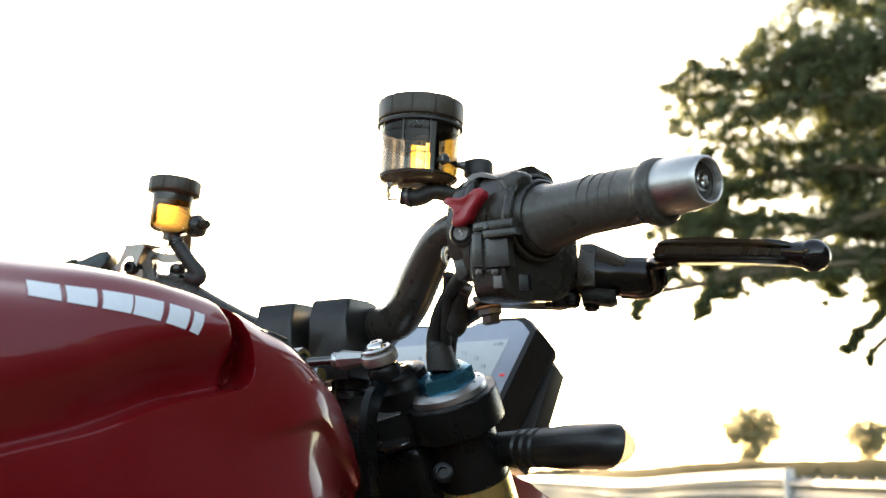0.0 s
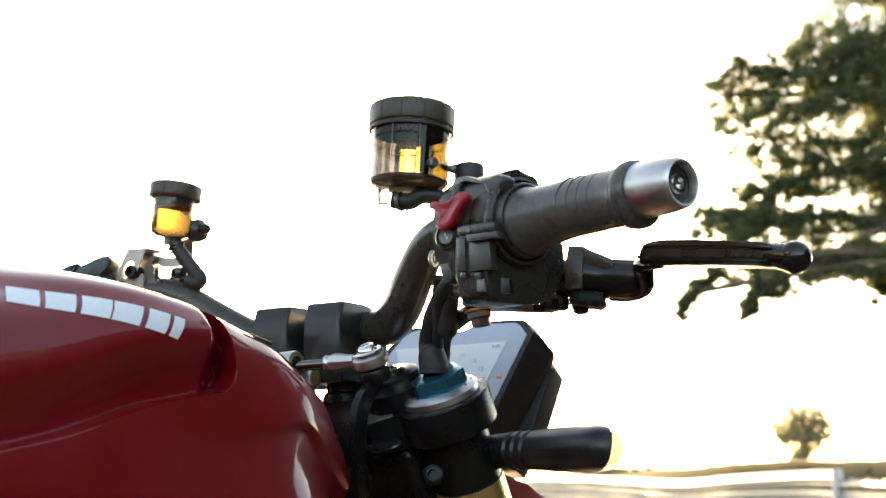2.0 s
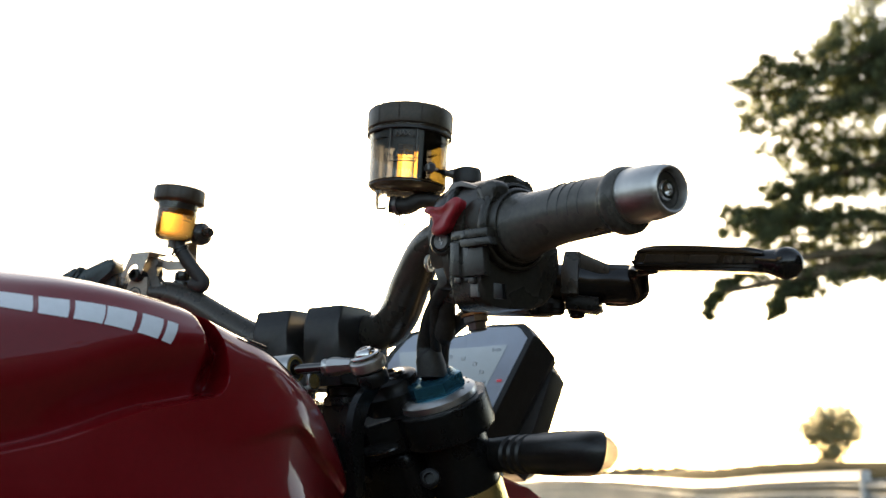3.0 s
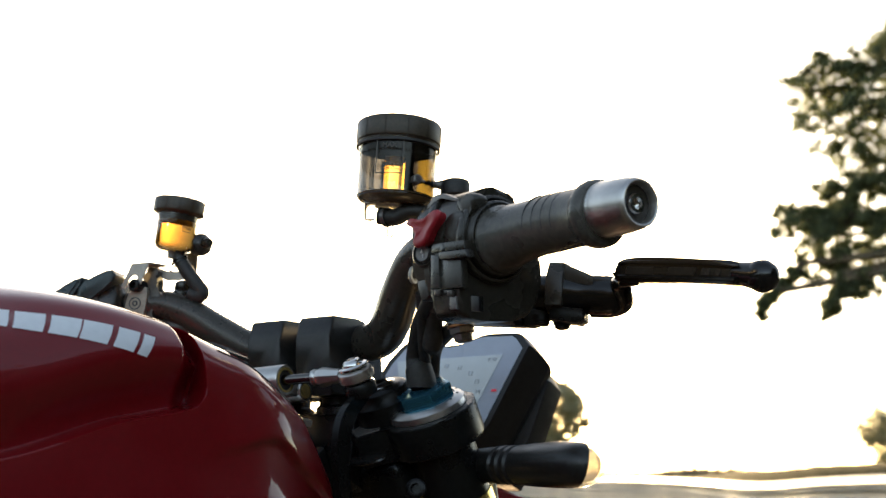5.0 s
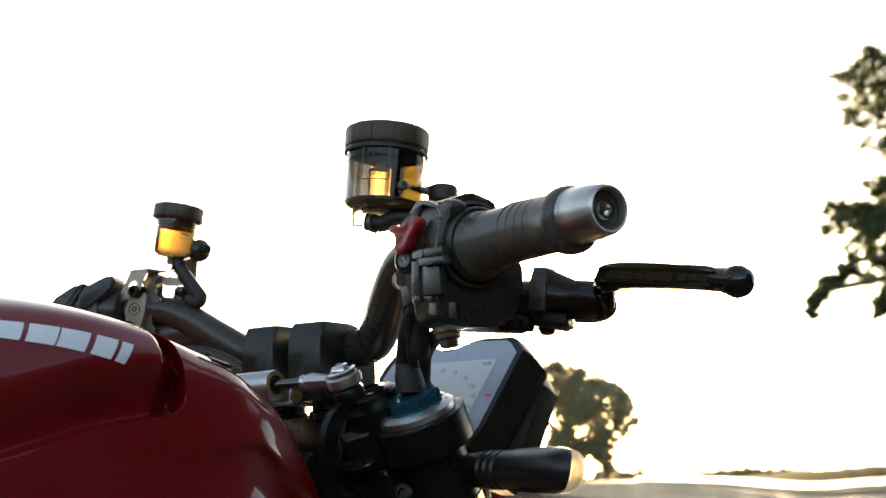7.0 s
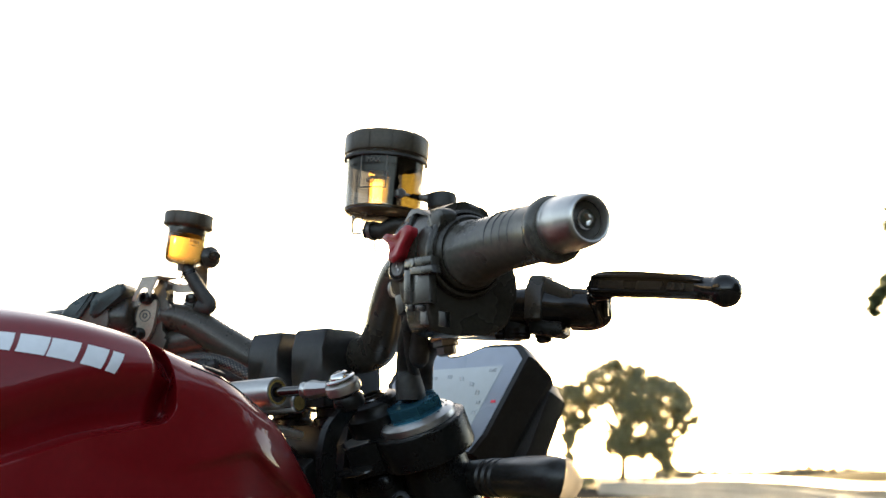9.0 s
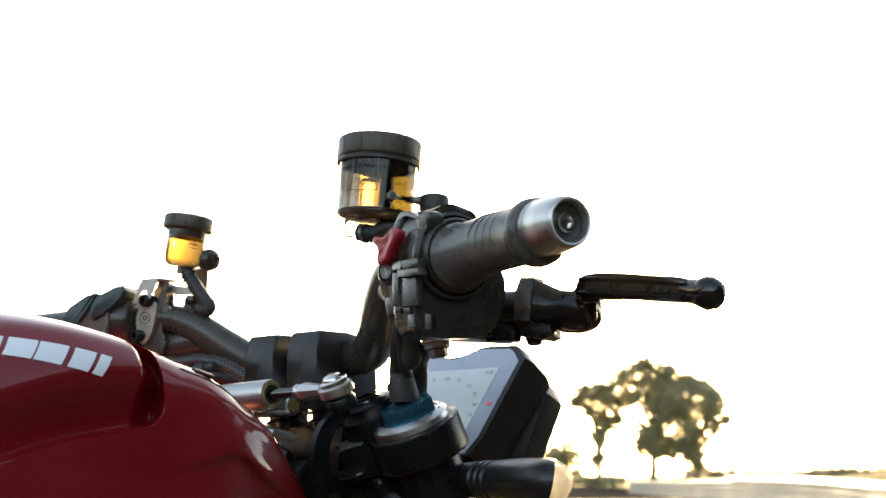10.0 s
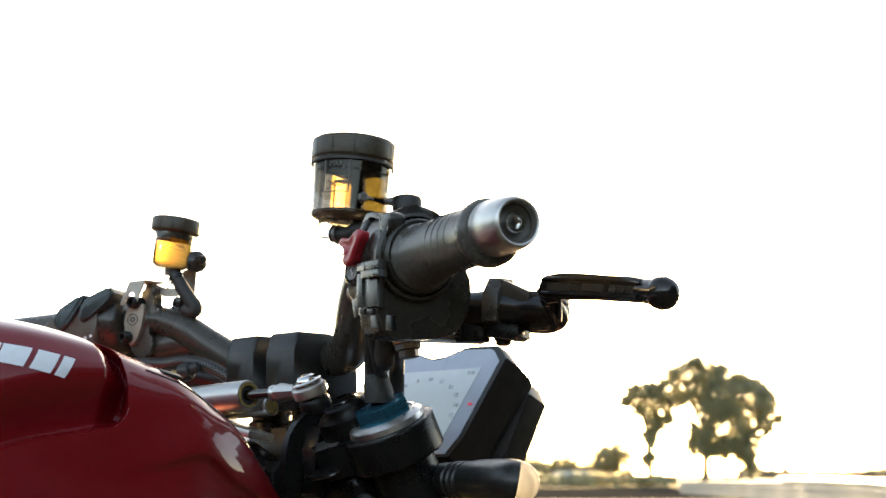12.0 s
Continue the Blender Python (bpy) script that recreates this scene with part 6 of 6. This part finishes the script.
prism(bm, im @ pose(0, 0, -0.060), [(-0.128, -0.034), (-0.112, -0.014), (-0.020, -0.010), (0.0060, -0.0150), (0.0150, -0.0280), (0.0050, -0.0800), (-0.010, -0.118), (-0.115, -0.118), (-0.130, -0.080)], 0.028, 0.004, 2)
part("back_cover", bm, SATIN, panel)
bm = bmesh.new()
tube(bm, [(*(im @ Vector((-0.072, -0.06, -0.055))), 0.02), (*(im @ Vector((-0.072, -0.11, -0.06))), 0.02), (0.02, 0.07, 0.86, 0.025)], 14, 5)
part("bracket", bm, ANODISED, panel)

# headlamp cowl below the display
bm = bmesh.new()
tube(bm, [(-0.02, 0.10, 0.86, 0.075), (-0.03, 0.17, 0.84, 0.07), (-0.045, 0.25, 0.80, 0.035)], 24, 6, flat=0.75)
part("headlamp_cowl", bm, PLASTIC, bike, "black headlamp cowl")

# front turn signal
T0, T1 = Vector((0.100, 0.052, 0.926)), Vector((0.262, 0.0125, 0.9245))
TD = (T1 - T0).normalized()
tm = axes(T0, TD, UP)
bm = bmesh.new()
prof = [(0.0, -0.03), (0.0120, -0.03), (0.0126, 0.030), (0.0140, 0.055)]
for s in (0.061, 0.070, 0.079):
    prof += [(0.0146, s), (0.0128, s + 0.0016), (0.0128, s + 0.0032), (0.0148, s + 0.0048)]
prof += [(0.0150, 0.090), (0.0158, 0.100), (0.0164, 0.118), (0.0164, 0.138), (0.0158, 0.1480), (0.0138, 0.1555), (0.0100, 0.1605), (0.0050, 0.1630), (0.0, 0.1637)]
SIGNAL = Matrix.Translation(SY * 0.0030) @ tm @ Matrix.Diagonal((1.0, 1.05, 1.04, 1.0))
CUT, CUT_N = Vector((0.2590, 0.0110, 0.9240)), Vector((0.50, 0.66, -0.16)).normalized()
for lens in (False, True):
    bm = bmesh.new()
    lathe(bm, SIGNAL, prof, 48)
    bmesh.ops.bisect_plane(bm, geom=list(bm.verts) + list(bm.edges) + list(bm.faces), dist=0.00001, plane_co=CUT, plane_no=CUT_N, clear_outer=not lens, clear_inner=lens)
    rim = [e for e in bm.edges if e.is_boundary]
    if lens:
        part("lens", bm, frosted("clear_lens_wall", (0.90, 0.88, 0.84), 0.8), signal, "clear lamp lens")
    else:
        bmesh.ops.holes_fill(bm, edges=rim, sides=0)
        signal = part("turn_signal", bm, SATIN, bike, "black rubber-stalked turn signal with a clear lens")
bm = bmesh.new()
lathe(bm, SIGNAL @ Matrix.Diagonal((0.88, 0.86, 0.990, 1.0)), prof, 12)
bmesh.ops.bisect_plane(bm, geom=list(bm.verts) + list(bm.edges) + list(bm.faces), dist=0.00001, plane_co=CUT + CUT_N * 0.001, plane_no=CUT_N, clear_inner=True)
part("diffuser", bm, frosted("frosted_facets", (0.85, 0.83, 0.79), 0.3), signal, "faceted inner diffuser", 5)

# cables and hoses
bm = bmesh.new()
b0 = FORK + RAKE * 0.0160
tube(bm, [(*b0, 0.0114), (*(b0 + UP * 0.005), 0.0116), (0.1152, -0.0040, 0.9990, 0.0105), (0.1140, -0.0046, 1.0020, 0.0098), (0.1130, -0.0055, 1.0048, 0.0074), (0.1130, -0.0066, 1.0085, 0.0062), (0.1170, -0.0100, 1.0150, 0.0058), (0.1270, -0.0180, 1.0260, 0.0056), (0.1420, -0.0280, 1.0360, 0.0054), (0.1600, -0.0400, 1.0440, 0.0056), (0.1724, -0.0470, 1.0500, 0.0056)], 22, 6)
part("fork_cable_boot", bm, RUBBER, bike, "black rubber boot and cable on the fork cap")
bm = bmesh.new()
tube(bm, [(0.1620, -0.0330, 1.0400, 0.0044), (0.1530, -0.0260, 1.0350, 0.0054), (0.1450, -0.0195, 1.0280, 0.0072), (0.1405, -0.0155, 1.0195, 0.0080), (0.1378, -0.0128, 1.0125, 0.0070), (0.1365, -0.0114, 1.0083, 0.0036)], 20, 6)
part("cable_end_cap", bm, RUBBER, bike, "black drop-shaped rubber cable cap")
bm = bmesh.new()
box(bm, axes((0.1600, -0.0315, 1.0385), (0.5, -0.4, 0.6), SX), (0.010, 0.008, 0.006), 0.0012)
part("cable_clip", bm, GREY, bike)
bm = bmesh.new()
tube(bm, [(0.150, -0.038, 1.050, 0.0042), (0.140, -0.026, 1.030, 0.0042), (0.128, -0.012, 1.012, 0.0042), (0.105, 0.018, 0.985, 0.0045), (0.080, 0.045, 0.93, 0.005)], 14, 6)
part("throttle_cable", bm, RUBBER, bike, "black sheathed cable")
bm = bmesh.new()
tube(bm, [(0.165, -0.016, 1.027, 0.0062), (0.135, 0.002, 1.022, 0.0062), (0.113, 0.017, 1.016, 0.0062), (0.1042, 0.0239, 1.003, 0.0062), (0.1015, 0.0275, 0.980, 0.0062), (0.100, 0.045, 0.93, 0.0062)], 14, 6)
part("brake_hose", bm, RUBBER, bike, "black brake hose")
bm = bmesh.new()
lathe(bm, axes((0.1705, -0.0165, 1.0250), (0.1, 0.1, -1)), [(0, 0), (0.0095, 0.0), (0.0098, 0.0045), (0.0076, 0.0055), (0.0076, 0.0105), (0.0055, 0.0115), (0, 0.0115)], 6)
part("banjo_bolt", bm, GREY, bike, "grey hexagon banjo bolt")
bm = bmesh.new()
lathe(bm, axes((0.1705, -0.0165, 1.0268), (0.1, 0.1, -1)), [(0, 0), (0.0112, 0.0), (0.0112, 0.0016), (0, 0.0016)], 24)
part("copper_washer", bm, material("copper", (0.55, 0.25, 0.12), 0.35, 0.9, 0.1), bike)
bm = bmesh.new()
prism(bm, axes((0.1740, -0.0125, 1.0272), (0.05, 0.05, 1), SX), [(-0.012, -0.016), (0.030, -0.004), (0.050, 0.020), (0.040, 0.030), (-0.010, 0.014)], 0.005, 0.001)
part("mounting_plate", bm, GREY, bike)
braid = [Vector(p) for p in ((-0.1500, -0.1000, 1.0250), (-0.1288, -0.0870, 1.0258), (-0.1070, -0.0735, 1.0250), (-0.0881, -0.0610, 1.0268), (-0.0650, -0.0480, 1.0200), (-0.0350, -0.0300, 1.0000))]
bm = bmesh.new()
tube(bm, [(*p, 0.0052) for p in braid], 16, 6)
hose = part("braided_hose", bm, SATIN, bike, "dark braided hose")
bm = bmesh.new()
line = spline([(*p, 0.0052) for p in braid], 20)
for k in range(len(line) - 1):
    a, b = Vector(line[k][:3]), Vector(line[k + 1][:3])
    m = axes(a, b - a, UP)
    for j in range(10):
        t = (j + 0.5 * (k % 2)) * math.tau / 10
        box(bm, m @ Matrix.Rotation(t, 4, "Z") @ pose(0.0053, 0, 0), (0.0005, 0.0011, 0.0011))
part("braid_wire", bm, GREY, hose, "dull metal wire braid")
U0, U1 = Vector((-0.0944, -0.0783, 1.0102)), Vector((-0.0668, -0.0604, 1.0210))
UM = axes(U0, U1 - U0)
bm = bmesh.new()
lathe(bm, UM, [(0, -0.010), (0.0040, -0.010), (0.0046, -0.004), (0.0046, 0.006), (0.0054, 0.007), (0.0054, 0.010), (0.0046, 0.011), (0.0046, 0.018), (0, 0.018)], 20)
union = part("hose_union", bm, BRASS, bike, "dull brass hose union with a black collar")
bm = bmesh.new()
lathe(bm, UM, [(0, 0.0160), (0.0074, 0.0160), (0.0084, 0.0175), (0.0084, 0.0245), (0.0076, 0.0260), (0.0050, 0.0265), (0.0045, 0.034), (0, 0.034)], 24)
part("collar", bm, SATIN, union, "black rubber collar")

# what carries the bike below the camera's sight
def wheel(name, centre, axle, radius, width):
    m = axes(centre, axle)
    bm = bmesh.new()
    sec = [(radius - 0.055 + 0.055 * math.sin(radians(a)), width / 2 * math.cos(radians(a))) for a in range(0, 181, 15)]
    lathe(bm, m, sec + [(radius - 0.07, -width / 2), (radius - 0.07, width / 2), sec[0]], 64)
    w = part(name, bm, TYRE, bike, "black road tyre on a cast wheel")
    bm = bmesh.new()
    lathe(bm, m, [(radius - 0.07, -width * 0.45), (radius - 0.085, -width * 0.4), (radius - 0.085, width * 0.4), (radius - 0.07, width * 0.45)], 48)
    for k in range(5):
        box(bm, m @ Matrix.Rotation(2 * math.pi * k / 5, 4, "Z") @ pose((radius - 0.08) / 2, 0, 0), (radius - 0.08, 0.035, 0.03), 0.006, 1)
    lathe(bm, m, [(0, -0.05), (0.035, -0.05), (0.035, 0.05), (0, 0.05)], 24)
    part("rim", bm, ANODISED, w)
    return w


axle_point = FORK + PITCH * 0.5 - RAKE * 0.70
axle_point.z = 0.30
wheel("front_wheel", axle_point, SX, 0.30, 0.12)
wheel("rear_wheel", (0, -1.20, 0.325), (1, 0, 0), 0.325, 0.19)
bm = bmesh.new()
m = axes(axle_point, SX, UP)
sec = [(0.318, -0.066), (0.324, -0.045), (0.328, 0.0), (0.324, 0.045), (0.318, 0.066), (0.314, 0.062), (0.320, 0.0), (0.314, -0.062), (0.318, -0.066)]
lathe(bm, m, sec, 30, radians(-80), radians(150))
part("mudguard", bm, RED, bike, "red front mudguard")
bm = bmesh.new()
prism(bm, axes((-0.14, -0.52, 0.45), (1, 0, 0), (0, 1, 0)), [(-0.25, -0.15), (0.30, -0.12), (0.40, 0.20), (0.33, 0.42), (-0.10, 0.38), (-0.30, 0.25)], 0.28, 0.03, 3)
part("engine", bm, ANODISED, bike, "black engine and frame")
bm = bmesh.new()
prism(bm, axes((0.072, 0.0, 0.0), (1, 0, 0), (0, 1, 0)), [(0.098, 0.9105), (0.135, 0.8995), (0.172, 0.8855), (0.200, 0.862), (0.190, 0.800), (0.110, 0.780), (0.100, 0.850)], 0.034, 0.004, 2)
cowl = part("side_cowl", bm, RED, bike, "red side cowl below the turn signal")
bm = bmesh.new()
tube(bm, [(0.106, 0.0965, 0.912, 0.0018), (0.107, 0.100, 0.880, 0.0018), (0.106, 0.102, 0.830, 0.0018)], 8, 4)
part("edge_trim", bm, STEEL, cowl, "pale edge trim")
bm = bmesh.new()
prism(bm, axes((-0.11, -0.62, 0.82), (1, 0, 0), (0, 1, 0)), [(0.02, 0.0), (0.02, 0.12), (-0.15, 0.03), (-0.45, 0.10), (-0.62, 0.14), (-0.60, 0.08), (-0.40, -0.02)], 0.22, 0.03, 3)
part("seat", bm, RUBBER, bike, "black stepped seat")
bm = bmesh.new()
box(bm, pose(0.0, -0.98, 0.36, 8), (0.09, 0.55, 0.07), 0.02)
part("swingarm", bm, ANODISED, bike)
bm = bmesh.new()
tube(bm, [(-0.15, -0.62, 0.26, 0.012), (-0.22, -0.64, 0.12, 0.011), (-0.30, -0.66, 0.006, 0.012)], 12, 5)
part("side_stand", bm, ANODISED, bike, "black side stand resting on the tarmac")
